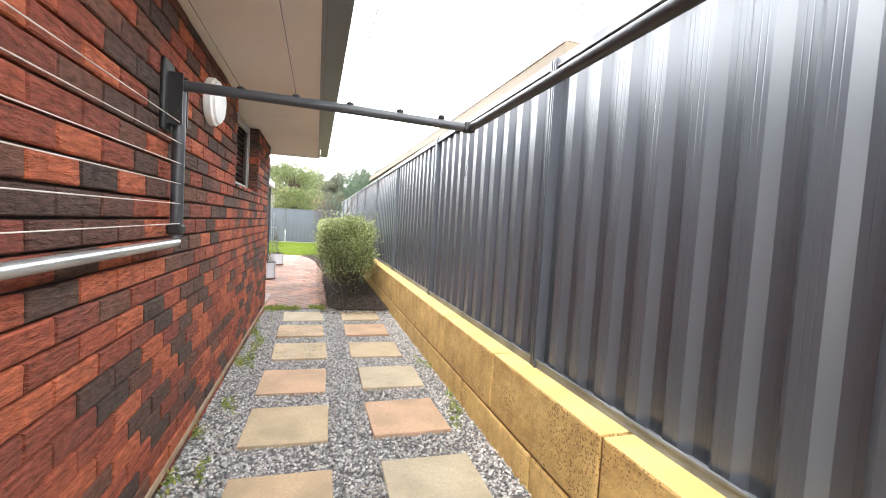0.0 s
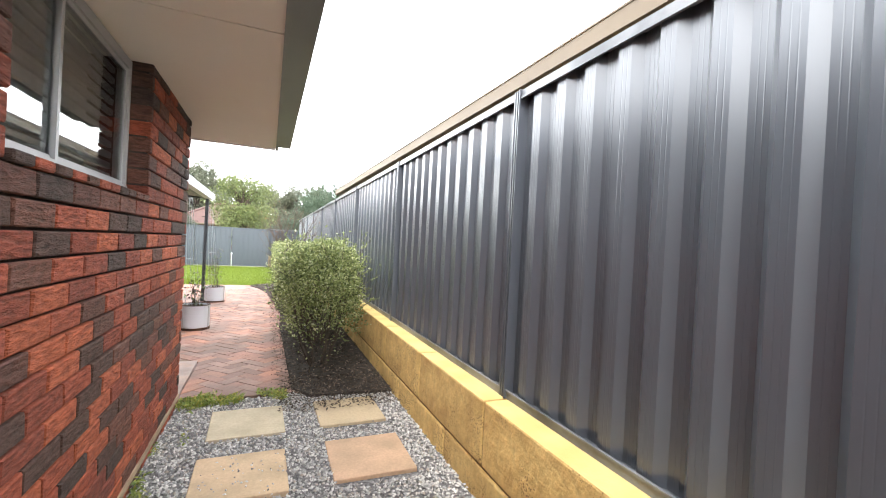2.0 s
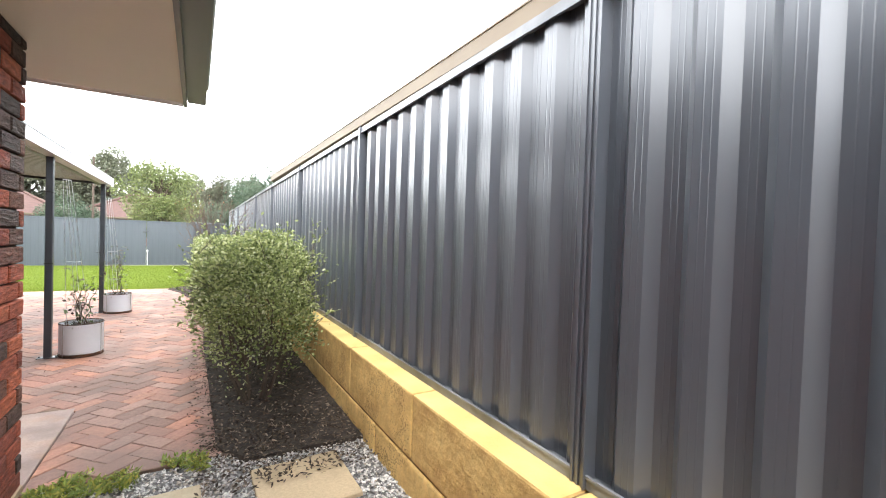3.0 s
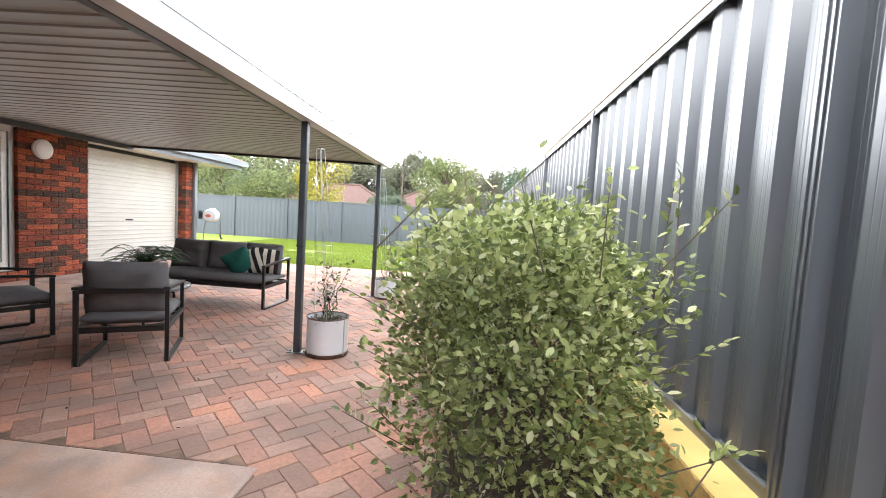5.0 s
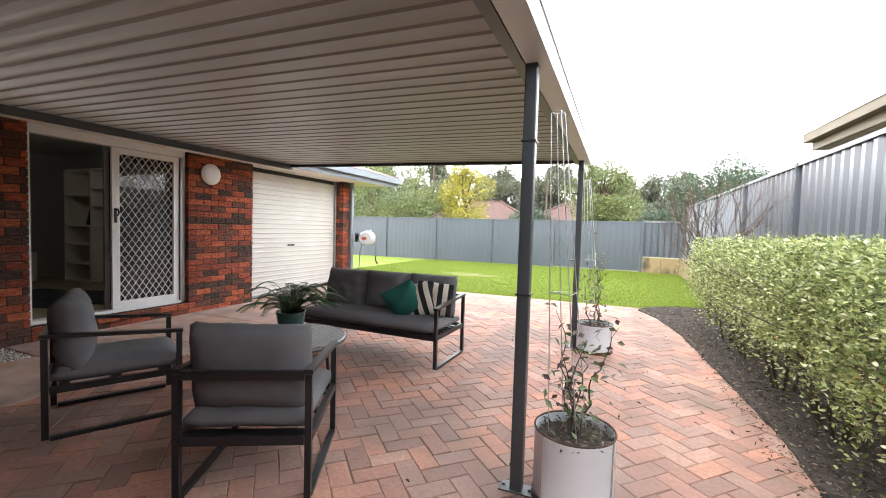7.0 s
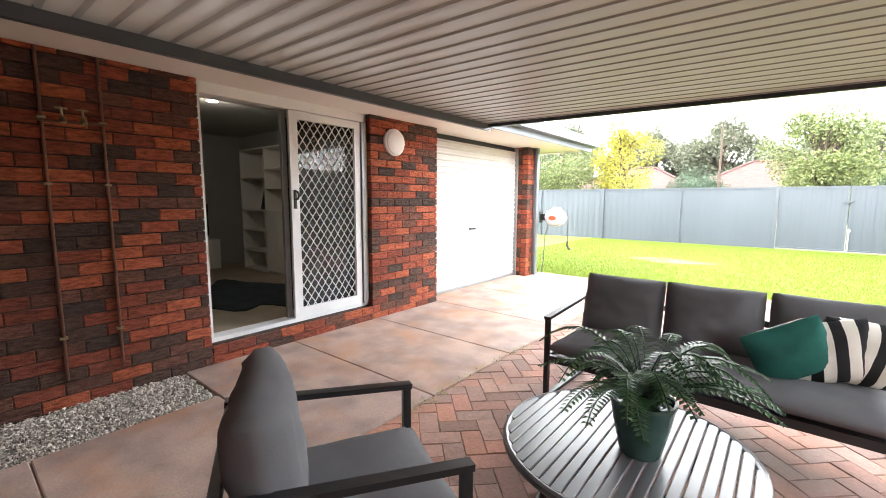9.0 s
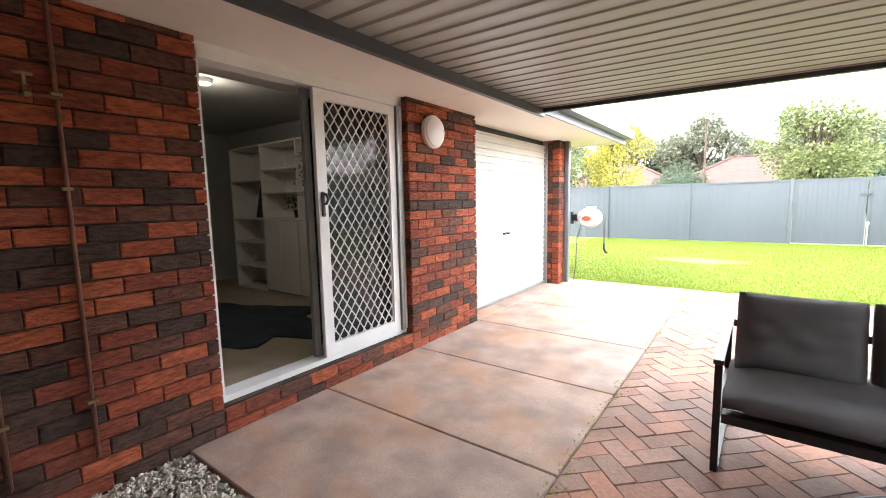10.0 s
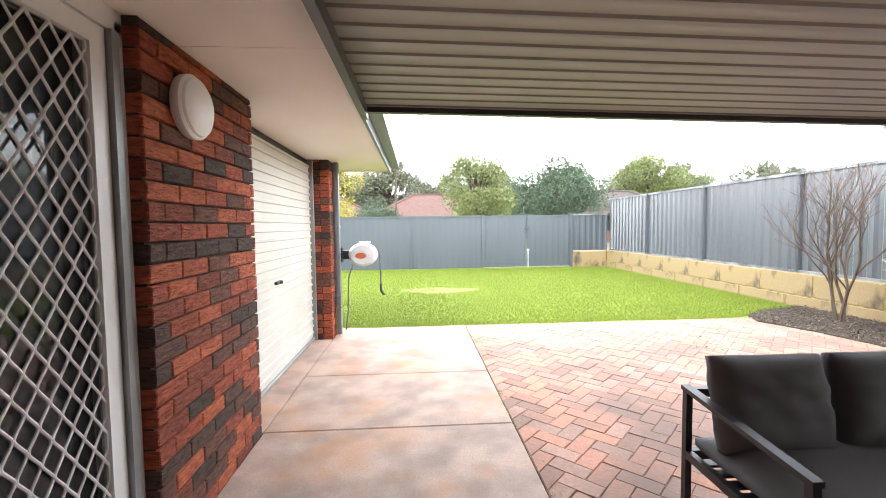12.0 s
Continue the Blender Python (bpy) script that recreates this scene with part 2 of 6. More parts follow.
M_LEDGER = material("ledger_steel", (0.085, 0.092, 0.10), 0.4, dark=(0.07, 0.077, 0.085), scale=2)
M_FASCIA = material("pale_fascia", (0.62, 0.64, 0.66), 0.45, dark=(0.54, 0.56, 0.58), scale=2)
M_POST = material("charcoal_steel", (0.045, 0.05, 0.058), 0.4, dark=(0.035, 0.04, 0.046), scale=4)
M_ROOF_UNDER = material("taupe_roof_sheet", (0.142, 0.112, 0.090), 0.36, dark=(0.124, 0.098, 0.078), scale=1.5, stretch=(0.3, 1, 1))
M_ROOF_TILE = material("terracotta_roof", (0.40, 0.17, 0.125), 0.8, dark=(0.30, 0.12, 0.09), scale=3, bump=0.4, bump_scale=20)
M_SOIL = material("dark_soil", (0.055, 0.042, 0.034), 0.95, dark=(0.025, 0.02, 0.017), scale=12, bump=0.8, bump_scale=60)
M_GRAVEL_BED = material("gravel_bed", (0.30, 0.29, 0.285), 0.95, dark=(0.10, 0.095, 0.095), scale=60, bump=1.0, bump_scale=70)
M_LAWN = material("lawn_turf", (0.17, 0.225, 0.018), 0.9, dark=(0.125, 0.18, 0.014), scale=1.4, detail=9, bump=0.8, bump_scale=120, fine=0.3)
M_FARLAND = material("far_ground", (0.06, 0.08, 0.035), 0.95, dark=(0.14, 0.12, 0.08), scale=0.15, bump=0.3, bump_scale=8)


# ---- building helpers ----
def box(bm, x0, x1, y0, y1, z0, z1):
    v = [bm.verts.new(p) for p in ((x0, y0, z0), (x1, y0, z0), (x1, y1, z0), (x0, y1, z0), (x0, y0, z1), (x1, y0, z1), (x1, y1, z1), (x0, y1, z1))]
    for f in ((0, 3, 2, 1), (4, 5, 6, 7), (0, 1, 5, 4), (1, 2, 6, 5), (2, 3, 7, 6), (3, 0, 4, 7)):
        bm.faces.new([v[i] for i in f])
    return v


def rounded(x0, x1, y0, y1, z0, z1, r=0.004, segments=2):
    bm = bmesh.new()
    box(bm, x0, x1, y0, y1, z0, z1)
    bmesh.ops.bevel(bm, geom=bm.edges[:], offset=r, segments=segments, affect="EDGES", profile=0.5)
    return bm


def tube(bm, points, r, sides=10, closed_ends=True, squash=1.0):
    """A round bar along points; r may be one radius or one for each point."""
    points = [Vector(p) for p in points]
    radii = r if isinstance(r, (list, tuple)) else [r] * len(points)
    rings, side = [], None
    for i, p in enumerate(points):
        d = (points[min(i + 1, len(points) - 1)] - points[max(i - 1, 0)]).normalized()
        if side is None:
            side = d.cross(Vector((0, 0, 1)) if abs(d.z) < 0.9 else Vector((1, 0, 0))).normalized()
        side = (side - d * side.dot(d)).normalized()
        up = d.cross(side)
        rings.append([bm.verts.new(p + (side * math.cos(a) + up * math.sin(a) * squash) * radii[i]) for a in (2 * math.pi * k / sides for k in range(sides))])
    for a, b in zip(rings, rings[1:]):
        for k in range(sides):
            bm.faces.new((a[k], a[(k + 1) % sides], b[(k + 1) % sides], b[k]))
    if closed_ends:
        bm.faces.new(rings[0][::-1])
        bm.faces.new(rings[-1])


def lathe(bm, profile, sides=40, centre=(0, 0, 0)):
    """Turns (radius, height) pairs round the upright axis."""
    cx, cy, cz = centre
    rings = [[bm.verts.new((cx + r * math.cos(2 * math.pi * k / sides), cy + r * math.sin(2 * math.pi * k / sides), cz + z)) for k in range(sides)] for r, z in profile]
    for a, b in zip(rings, rings[1:]):
        for k in range(sides):
            bm.faces.new((a[k], a[(k + 1) % sides], b[(k + 1) % sides], b[k]))
    bm.faces.new(rings[0][::-1])
    bm.faces.new(rings[-1])


def mesh_of(name, bm, mat, smooth=False):
    me = bpy.data.meshes.new(name)
    bmesh.ops.recalc_face_normals(bm, faces=bm.faces[:])
    bm.to_mesh(me)
    bm.free()
    me.materials.append(mat)
    if smooth:
        me.shade_smooth()
        me.set_sharp_from_angle(angle=radians(38))
    return me


def part(name, bm, mat, parent, label="", smooth=False, at=None):
    ob = new(name, mesh_of(name, bm, mat, smooth))
    ob.parent = parent
    if at is not None:
        ob.matrix_basis = at
    if label:
        ob["label"] = label
    return ob


def thing(name, label, category, at=None, group="", kind=""):
    ob = new(name)
    if at is not None:
        ob.matrix_basis = at
    return tagged(ob, label, category, group, kind)


def solid(name, bm, mat, label, category="", kind="structure", smooth=False, at=None):
    ob = part(name, bm, mat, None, "", smooth, at)
    return tagged(ob, label, category, "", kind)


def mesh_from(name, verts, faces, mat, parent=None, smooth=False):
    me = bpy.data.meshes.new(name)
    me.from_pydata(verts, [], faces)
    me.materials.append(mat)
    if smooth:
        me.shade_smooth()
    ob = new(name, me)
    ob.parent = parent
    return ob


def one_box(*dims):
    bm = bmesh.new()
    box(bm, *dims)
    return bm


# ---- plan, in metres ----
GROUND_W, FENCE_X, RET_X, RET_TOP = -5.75, 2.062, 1.905, 0.54   # patio wall, fence line, face and top of the retaining wall
SIDE_X, CORNER_Y = 0.165, 4.18                                  # side wall and the house corner
FENCE_TOP, FAR_Y = 2.262, 21.28
SOFFIT = 2.265
ROOF_X0, ROOF_X1, ROOF_Y0, ROOF_Y1 = -4.82, -0.36, 4.95, 10.30
WEST_SHIFT = Vector((0.2, -0.16, 0.0))                          # the patio wing stands this far from its own origin


def settle_west(before):
    """Moves what was built since the snapshot to the patio wing's place."""
    for ob in bpy.data.objects:
        if ob.name not in before and ob.parent is None:
            ob.location += WEST_SHIFT


def snapshot():
    return {ob.name for ob in bpy.data.objects}


# ---- ground ----
def ground_sheet():
    bm = bmesh.new()
    box(bm, -220, 220, -150, 320, -0.5, -0.09)
    return solid("ground", bm, M_FARLAND, "open suburban ground reaching the horizon", "ground")


ground_sheet()
gravel_bed = solid("gravel_bed", one_box(SIDE_X - 0.1, RET_X + 0.05, -5.0, 4.22, -0.085, -0.022), M_GRAVEL_BED, "bed of grey crushed gravel beside the brick wall", "gravel")
patio_bed = solid("paving_bed", one_box(-3.8, 1.9, 5.46, 13.26, -0.085, -0.004), M_SAND, "dark sand joints under the patio paving", "paving")
solid("paving_bed", one_box(0.15, 1.9, 4.22, 5.46, -0.085, -0.004), M_SAND, "dark sand joints under the path paving", "paving")
SOIL_EDGE = ((1.93, 4.05), (1.15, 4.08), (1.0, 4.3), (0.98, 6.0), (0.96, 7.2), (1.0, 8.4), (0.9, 9.75), (0.76, 11.4), (0.56, 12.4), (0.32, 13.0), (0.5, 13.38), (1.0, 13.7), (1.93, 13.95))
bm = bmesh.new()
low, top = [bm.verts.new((x, y, -0.05)) for x, y in SOIL_EDGE], [bm.verts.new((x + (0.04 if x < 1.9 else 0), y, 0.014)) for x, y in SOIL_EDGE]
bm.faces.new(top)
for k in range(len(low)):
    bm.faces.new((low[k], low[(k + 1) % len(low)], top[(k + 1) % len(low)], top[k]))
garden_soil = solid("garden_soil", bm, M_SOIL, "dark mulched soil along the retaining wall", "soil")
pebble_bed = solid("pebble_bed", one_box(GROUND_W + 0.2, -4.94, 4.23, 7.23, -0.085, -0.03), M_GRAVEL_BED, "pebble strip along the patio wall", "gravel")
lawn = solid("lawn", one_box(-12.0, 1.92, 13.26, FAR_Y + 0.1, -0.085, -0.012), M_LAWN, "bright green mown back lawn", "lawn")

# ---- concrete aprons, slab by slab ----
def concrete(x0, x1, y0, y1):
    return rounded(x0 + 0.004, x1 - 0.004, y0 + 0.004, y1 - 0.004, -0.085, 0.0, 0.006, 1)


before = snapshot()
apron = thing("concrete_apron", "stained terracotta-brown concrete slabs along the house", "concrete path", kind="structure")
for y0, y1 in ((7.39, 8.335), (8.335, 9.375), (9.375, 10.44), (10.44, 11.53), (11.53, 13.42)):
    part("slab", concrete(GROUND_W, -4.0, y0, y1), M_CONCRETE, apron)
for y0, y1 in ((5.62, 6.45), (6.45, 7.39)):
    part("slab", concrete(-5.14, -4.0, y0, y1), M_CONCRETE, apron)
part("slab", concrete(-6.0, GROUND_W, 10.45, 12.86), M_CONCRETE, apron)
settle_west(before)
back_path = thing("concrete_path", "stained terracotta-brown concrete path behind the house", "concrete path", kind="structure")
for x0, x1 in ((-4.94, -3.8), (-3.8, -2.6), (-2.6, -1.3), (-1.3, 0.14)):
    part("slab", concrete(x0, x1, 4.23, 5.46), M_CONCRETE, back_path)

# ---- retaining wall of limestone blocks ----
ret = thing("retaining_wall", "low golden limestone block retaining wall with a smooth sawn top", "wall", kind="structure")
part("core", one_box(RET_X + 0.012, 2.38, -5.5, FAR_Y - 0.03, -0.085, RET_TOP - 0.012), M_LIME_CORE, ret)
BED_JOINT = 0.175
blocks = {}
for z0, z1, shift in ((BED_JOINT + 0.008, RET_TOP, 0.0), (-0.085, BED_JOINT - 0.008, 0.52)):
    y = -0.828 - 5 * 1.04 - shift
    while y < FAR_Y - 0.3:
        y1 = min(y + 1.04, FAR_Y - 0.02)
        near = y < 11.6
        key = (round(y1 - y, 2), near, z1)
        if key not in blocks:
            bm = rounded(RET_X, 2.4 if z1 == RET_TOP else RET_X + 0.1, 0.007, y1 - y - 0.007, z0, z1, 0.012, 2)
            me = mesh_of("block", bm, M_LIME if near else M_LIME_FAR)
            if near:
                # the sawn top of the block is smoother and paler than its pitted face
                me.materials.append(M_LIME_CAP)
                for p in me.polygons:
                    if p.normal.z > 0.7 and z1 == RET_TOP:
                        p.material_index = 1
            blocks[key] = me
        ob = new("block", blocks[key])
        ob.parent, ob.location = ret, (0, y, 0)
        y += 1.04

ret_end = thing("garden_wall", "low weathered limestone wall below the far fence", "wall", kind="structure")
for x0, x1 in ((0.78, 1.35), (1.35, RET_X)):
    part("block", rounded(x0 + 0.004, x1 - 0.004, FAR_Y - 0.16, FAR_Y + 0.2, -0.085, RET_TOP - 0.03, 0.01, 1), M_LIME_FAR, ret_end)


# ---- fences ----
def ribbed(length, z0, z1, pitch, depth, along="y"):
    """A sheet folded into flat-topped ribs."""
    bm = bmesh.new()
    pts, u = [], 0.0
    while u < length - 0.001:
        for du, d in ((0.0, 0), (0.09, 0), (0.105, 0.02), (0.12, 0), (0.20, 0), (0.215, 0.02), (0.23, 0), (0.34, 0), (0.50, 1), (0.58, 1), (0.595, 0.98), (0.61, 1), (0.68, 1), (0.695, 0.98), (0.71, 1), (0.82, 1)):
            if u + du * pitch <= length:
                pts.append((u + du * pitch, d * depth))
        u += pitch
    pts.append((length, pts[-1][1]))
    cols = []
    for u, d in pts:
        ring = []
        for z in (z0, z1):
            for off in (0.0, 0.002):
                p = (d + off, u) if along == "y" else (u, d + off)
                ring.append(bm.verts.new((*p, z)))
        cols.append(ring)
    for a, b in zip(cols, cols[1:]):
        for i, j in ((0, 2), (3, 1), (1, 0), (2, 3)):
            bm.faces.new((a[i], b[i], b[j], a[j]))
    return bm


BAY = 2.37
side_fence = thing("fence", "dark grey ribbed steel fence on the limestone retaining wall", "fence", kind="structure")
sheet = mesh_of("sheet", ribbed(BAY, RET_TOP + 0.03, FENCE_TOP - 0.02, BAY / 12, 0.032), M_STEEL)


def fence_rail(bm, y0, y1, z, up=1):
    """Rolled edge rail: a channel with two lips along the fence."""
    box(bm, FENCE_X - 0.012, FENCE_X + 0.055, y0, y1, z, z + up * 0.018)
    box(bm, FENCE_X - 0.018, FENCE_X - 0.008, y0, y1, z - up * 0.004, z + up * 0.034)
    box(bm, FENCE_X - 0.026, FENCE_X - 0.014, y0, y1, z + up * 0.036, z + up * 0.046)
    box(bm, FENCE_X + 0.05, FENCE_X + 0.056, y0, y1, z, z + up * 0.045)


for k in range(-3, 8):
    y0 = 2.33 + BAY * k
    ob = new("sheet", sheet)
    ob.parent, ob.location = side_fence, (FENCE_X, y0, 0)
    bm = bmesh.new()
    fence_rail(bm, y0 + 0.03, y0 + BAY - 0.03, FENCE_TOP, -1)
    part("top_rail", bm, M_RAIL, side_fence)
    bm = bmesh.new()
    fence_rail(bm, y0 + 0.03, y0 + BAY - 0.03, RET_TOP + 0.004, 1)
    part("bottom_rail", bm, M_RAIL, side_fence)
    bm = bmesh.new()
    box(bm, FENCE_X - 0.020, FENCE_X + 0.06, y0 - 0.030, y0 + 0.030, RET_TOP + 0.001, FENCE_TOP + 0.006)
    for dy in (-0.024, 0.0, 0.024):
        box(bm, FENCE_X - 0.026, FENCE_X - 0.018, y0 + dy - 0.005, y0 + dy + 0.005, RET_TOP + 0.001, FENCE_TOP + 0.006)
    box(bm, FENCE_X - 0.034, FENCE_X + 0.01, y0 - 0.036, y0 - 0.031, RET_TOP + 0.001, FENCE_TOP + 0.004)
    part("post", bm, M_STEEL, side_fence)

far_fence = thing("fence", "blue-grey steel fence closing the far end of the lawn", "fence", kind="structure")
FT = 1.745
xs = [-14.3, -11.9, -9.5, -7.1, -4.68, -2.27]
for x0, x1 in zip(xs, xs[1:]):
    part("sheet", ribbed(x1 - x0, 0.0, FT - 0.01, 0.2, 0.005, "x"), M_STEEL_BLUE, far_fence, at=pose(x0, FAR_Y, 0))
    part("top_rail", one_box(x0, x1, FAR_Y - 0.03, FAR_Y + 0.04, FT - 0.045, FT), M_STEEL_BLUE, far_fence)
    part("post", rounded(x0 - 0.035, x0 + 0.035, FAR_Y - 0.045, FAR_Y + 0.05, -0.05, FT + 0.01, 0.005, 1), M_STEEL_BLUE, far_fence)
part("sheet", ribbed(2.0 - 0.76, RET_TOP, FT + 0.02, 0.2, 0.02, "x"), M_STEEL_BLUE, far_fence, at=pose(0.76, FAR_Y, 0))
part("top_rail", one_box(0.76, 2.0, FAR_Y - 0.03, FAR_Y + 0.04, FT - 0.02, FT + 0.03), M_RAIL, far_fence)
part("post", rounded(0.70, 0.79, FAR_Y - 0.05, FAR_Y + 0.05, -0.05, FT + 0.04, 0.005, 1), M_STEEL_BLUE, far_fence)
part("post", rounded(-2.31, -2.23, FAR_Y - 0.05, FAR_Y + 0.05, -0.05, FT + 0.03, 0.005, 1), M_STEEL_BLUE, far_fence)

gate = thing("gate", "blue-grey steel double gate with drop bolt and latch", "gate", kind="structure")
for x0, x1 in ((-2.22, -0.79), (-0.77, 0.69)):
    leaf = part("gate_leaf", ribbed(x1 - x0, 0.05, FT - 0.02, 0.2, 0.005, "x"), M_STEEL_BLUE, gate, at=pose(x0, FAR_Y, 0))
    bm = bmesh.new()
    w = x1 - x0
    box(bm, 0, w, -0.02, 0.015, 0.03, 0.07)
    box(bm, 0, w, -0.02, 0.015, FT - 0.05, FT)
    box(bm, 0, 0.035, -0.018, 0.013, 0.07, FT - 0.05)
    box(bm, w - 0.035, w, -0.018, 0.013, 0.07, FT - 0.05)
    part("frame", bm, M_STEEL_BLUE, leaf)
bm = bmesh.new()
box(bm, -0.90, -0.76, FAR_Y - 0.05, FAR_Y - 0.02, 1.27, 1.33)
tube(bm, [(-0.80, FAR_Y - 0.055, 1.30), (-0.70, FAR_Y - 0.065, 1.36)], 0.02, 8)
part("latch", bm, M_POST, gate, "black latch")
bm = bmesh.new()
tube(bm, [(-0.74, FAR_Y - 0.035, 0.02), (-0.74, FAR_Y - 0.035, 0.62)], 0.012, 8)
box(bm, -0.77, -0.71, FAR_Y - 0.045, FAR_Y - 0.02, 0.55, 0.60)
part("drop_bolt", bm, M_FASCIA, gate, "galvanised drop bolt")


# ---- house walls: backing here, bricks at the end of the file ----
wall_side = solid("wall_east", one_box(-0.12, SIDE_X - 0.022, -5.0, 1.675, -0.085, SOFFIT + 0.2), M_MORTAR, "side wall of rustic red and charcoal face bricks", "wall")
bm = bmesh.new()
box(bm, -0.12, SIDE_X - 0.022, 1.675, 2.995, -0.085, 1.53)
part("wall_under_window", bm, M_MORTAR, wall_side)
bm = bmesh.new()
box(bm, -0.12, SIDE_X - 0.022, 2.995, CORNER_Y - 0.022, -0.085, SOFFIT + 0.2)
part("wall_end", bm, M_MORTAR, wall_side)
wall_rear = solid("wall_north", one_box(-6.0, -0.121, 4.0, CORNER_Y - 0.022, -0.085, SOFFIT + 0.2), M_MORTAR, "rear wall of rustic red and charcoal face bricks", "wall")
before = snapshot()
wall_west = solid("wall_west", one_box(-5.98, GROUND_W - 0.022, CORNER_Y - 0.01, 7.595, -0.085, SOFFIT + 0.2), M_MORTAR, "patio wall of rustic red and charcoal face bricks", "wall")
part("pillar", one_box(-5.98, GROUND_W - 0.022, 9.32, 10.425, -0.085, SOFFIT + 0.2), M_MORTAR, wall_west)
part("pillar", one_box(-6.2, GROUND_W - 0.022, 12.885, 13.195, -0.085, SOFFIT + 0.2), M_MORTAR, wall_west)
part("door_step", one_box(-5.98, GROUND_W - 0.03, 7.60, 9.315, -0.085, 0.15), M_MORTAR, wall_west)
settle_west(before)

# ---- eaves, soffits, gutters ----
def gutter(bm, axis, u0, u1, face, top, out):
    """A square-fronted gutter: floor, front with a rolled lip, back. out: +1 or -1, the way it stands off the fascia."""
    for a, b, z0, z1 in ((0.0, 0.115, top - 0.115, top - 0.105), (0.105, 0.115, top - 0.105, top), (0.098, 0.122, top, top + 0.012), (0.0, 0.008, top - 0.105, top + 0.02)):
        p, q = sorted((face + out * a, face + out * b))
        if axis == "y":
            box(bm, p, q, u0, u1, z0, z1)
        else:
            box(bm, u0, u1, p, q, z0, z1)


eave_side = thing("eave", "white painted soffit with a slate gutter on the side eave", "eave", kind="structure")
part("soffit", one_box(-0.2, 0.80, -5.0, CORNER_Y + 0.66, SOFFIT, SOFFIT + 0.012), M_SOFFIT, eave_side)
part("cover_strip", one_box(0.17, 0.80, 2.28, 2.32, SOFFIT - 0.004, SOFFIT), M_SOFFIT, eave_side)
part("fascia", one_box(0.80, 0.822, -5.0, 4.91, SOFFIT - 0.012, SOFFIT + 0.17), M_GUTTER, eave_side, "slate fascia board")
bm = bmesh.new()
gutter(bm, "y", -5.0, 4.93, 0.824, SOFFIT + 0.145, 1)
part("gutter", bm, M_GUTTER, eave_side, "slate steel gutter")
part("gutter_lip", one_box(0.925, 0.955, -5.0, 4.932, SOFFIT + 0.146, SOFFIT + 0.168), M_FASCIA, eave_side, "pale rolled gutter lip")
part("fascia", one_box(-4.9, 0.798, 4.89, 4.912, SOFFIT - 0.008, SOFFIT + 0.17), M_SOFFIT, eave_side, "pale fascia board")
part("soffit", one_box(-5.0, -0.202, 3.9, 4.888, SOFFIT + 0.002, SOFFIT + 0.014), M_SOFFIT, eave_side)
bm = bmesh.new()
for p in ((0.9, -5, SOFFIT + 0.16), (0.9, 5.0, SOFFIT + 0.16), (-3.4, 1.0, 3.9), (-3.4, -5, 3.9), (-6.0, 5.0, SOFFIT + 0.16)):
    bm.verts.new(p)
bm.verts.ensure_lookup_table()
for f in ((0, 1, 2, 3), (1, 4, 2)):
    bm.faces.new([bm.verts[i] for i in f])
part("roof", bm, M_ROOF_TILE, eave_side, "terracotta tiled roof")

before = snapshot()
eave_west = thing("eave", "white painted soffit with a slate gutter over the patio doors", "eave", kind="structure")
part("soffit", one_box(-6.4, -5.06, 4.9, 9.6, SOFFIT - 0.012, SOFFIT), M_SOFFIT, eave_west)
part("soffit", one_box(-6.4, -5.06, 9.606, 13.9, SOFFIT - 0.012, SOFFIT), M_SOFFIT, eave_west)
part("fascia", one_box(-5.06, -5.035, 4.9, 13.93, SOFFIT - 0.06, SOFFIT + 0.11), M_GUTTER, eave_west, "slate fascia board")
bm = bmesh.new()
gutter(bm, "y", 10.45, 14.0, -5.033, SOFFIT + 0.14, 1)
part("gutter", bm, M_GUTTER, eave_west, "slate steel gutter")
part("barge", one_box(-9.0, -5.062, 13.9, 13.925, SOFFIT - 0.03, SOFFIT + 0.12), M_SOFFIT, eave_west)
bm = bmesh.new()
for p in ((-4.94, 4.9, SOFFIT + 0.15), (-4.94, 14.0, SOFFIT + 0.15), (-10.0, 14.0, 3.9), (-10.0, 4.9, 3.9)):
    bm.verts.new(p)
bm.verts.ensure_lookup_table()
bm.faces.new(bm.verts[:])
part("roof", bm, M_ROOF_TILE, eave_west, "terracotta tiled roof")
settle_west(before)


# ---- patio cover ----
def roof_z(x):
    return 2.225 + (2.14 - 2.225) * (x - ROOF_X0) / (ROOF_X1 - ROOF_X0)


cover_roof = thing("patio_cover", "flat steel patio cover with taupe ribbed lining and charcoal posts", "pergola", kind="structure")
bm = bmesh.new()
PITCH = 0.14
pts = []
v = ROOF_Y0
while v < ROOF_Y1 - 0.02:
    for dv, h in ((0.0, 0.0), (0.108, 0.0), (0.110, 0.020), (0.118, 0.021)):
        pts.append((v + dv, h))
    v += PITCH
pts.append((ROOF_Y1, 0.0))
cols = [[bm.verts.new((x, v, roof_z(x) + h)) for x in (ROOF_X0 - 0.02, ROOF_X1 - 0.02)] for v, h in pts]
for a, b in zip(cols, cols[1:]):
    bm.faces.new((a[0], a[1], b[1], b[0]))
bmesh.ops.solidify(bm, geom=bm.faces[:], thickness=-0.002)
part("roof_sheet", bm, M_ROOF_UNDER, cover_roof, "taupe ribbed roof sheeting")


def sloped_beam(x0, x1, y0, y1, low, high):
    bm = bmesh.new()
    v = box(bm, x0, x1, y0, y1, 0, 1)
    for p in bm.verts:
        p.co.z = roof_z(p.co.x) + (high if p.co.z > 0.5 else low)
    return bm


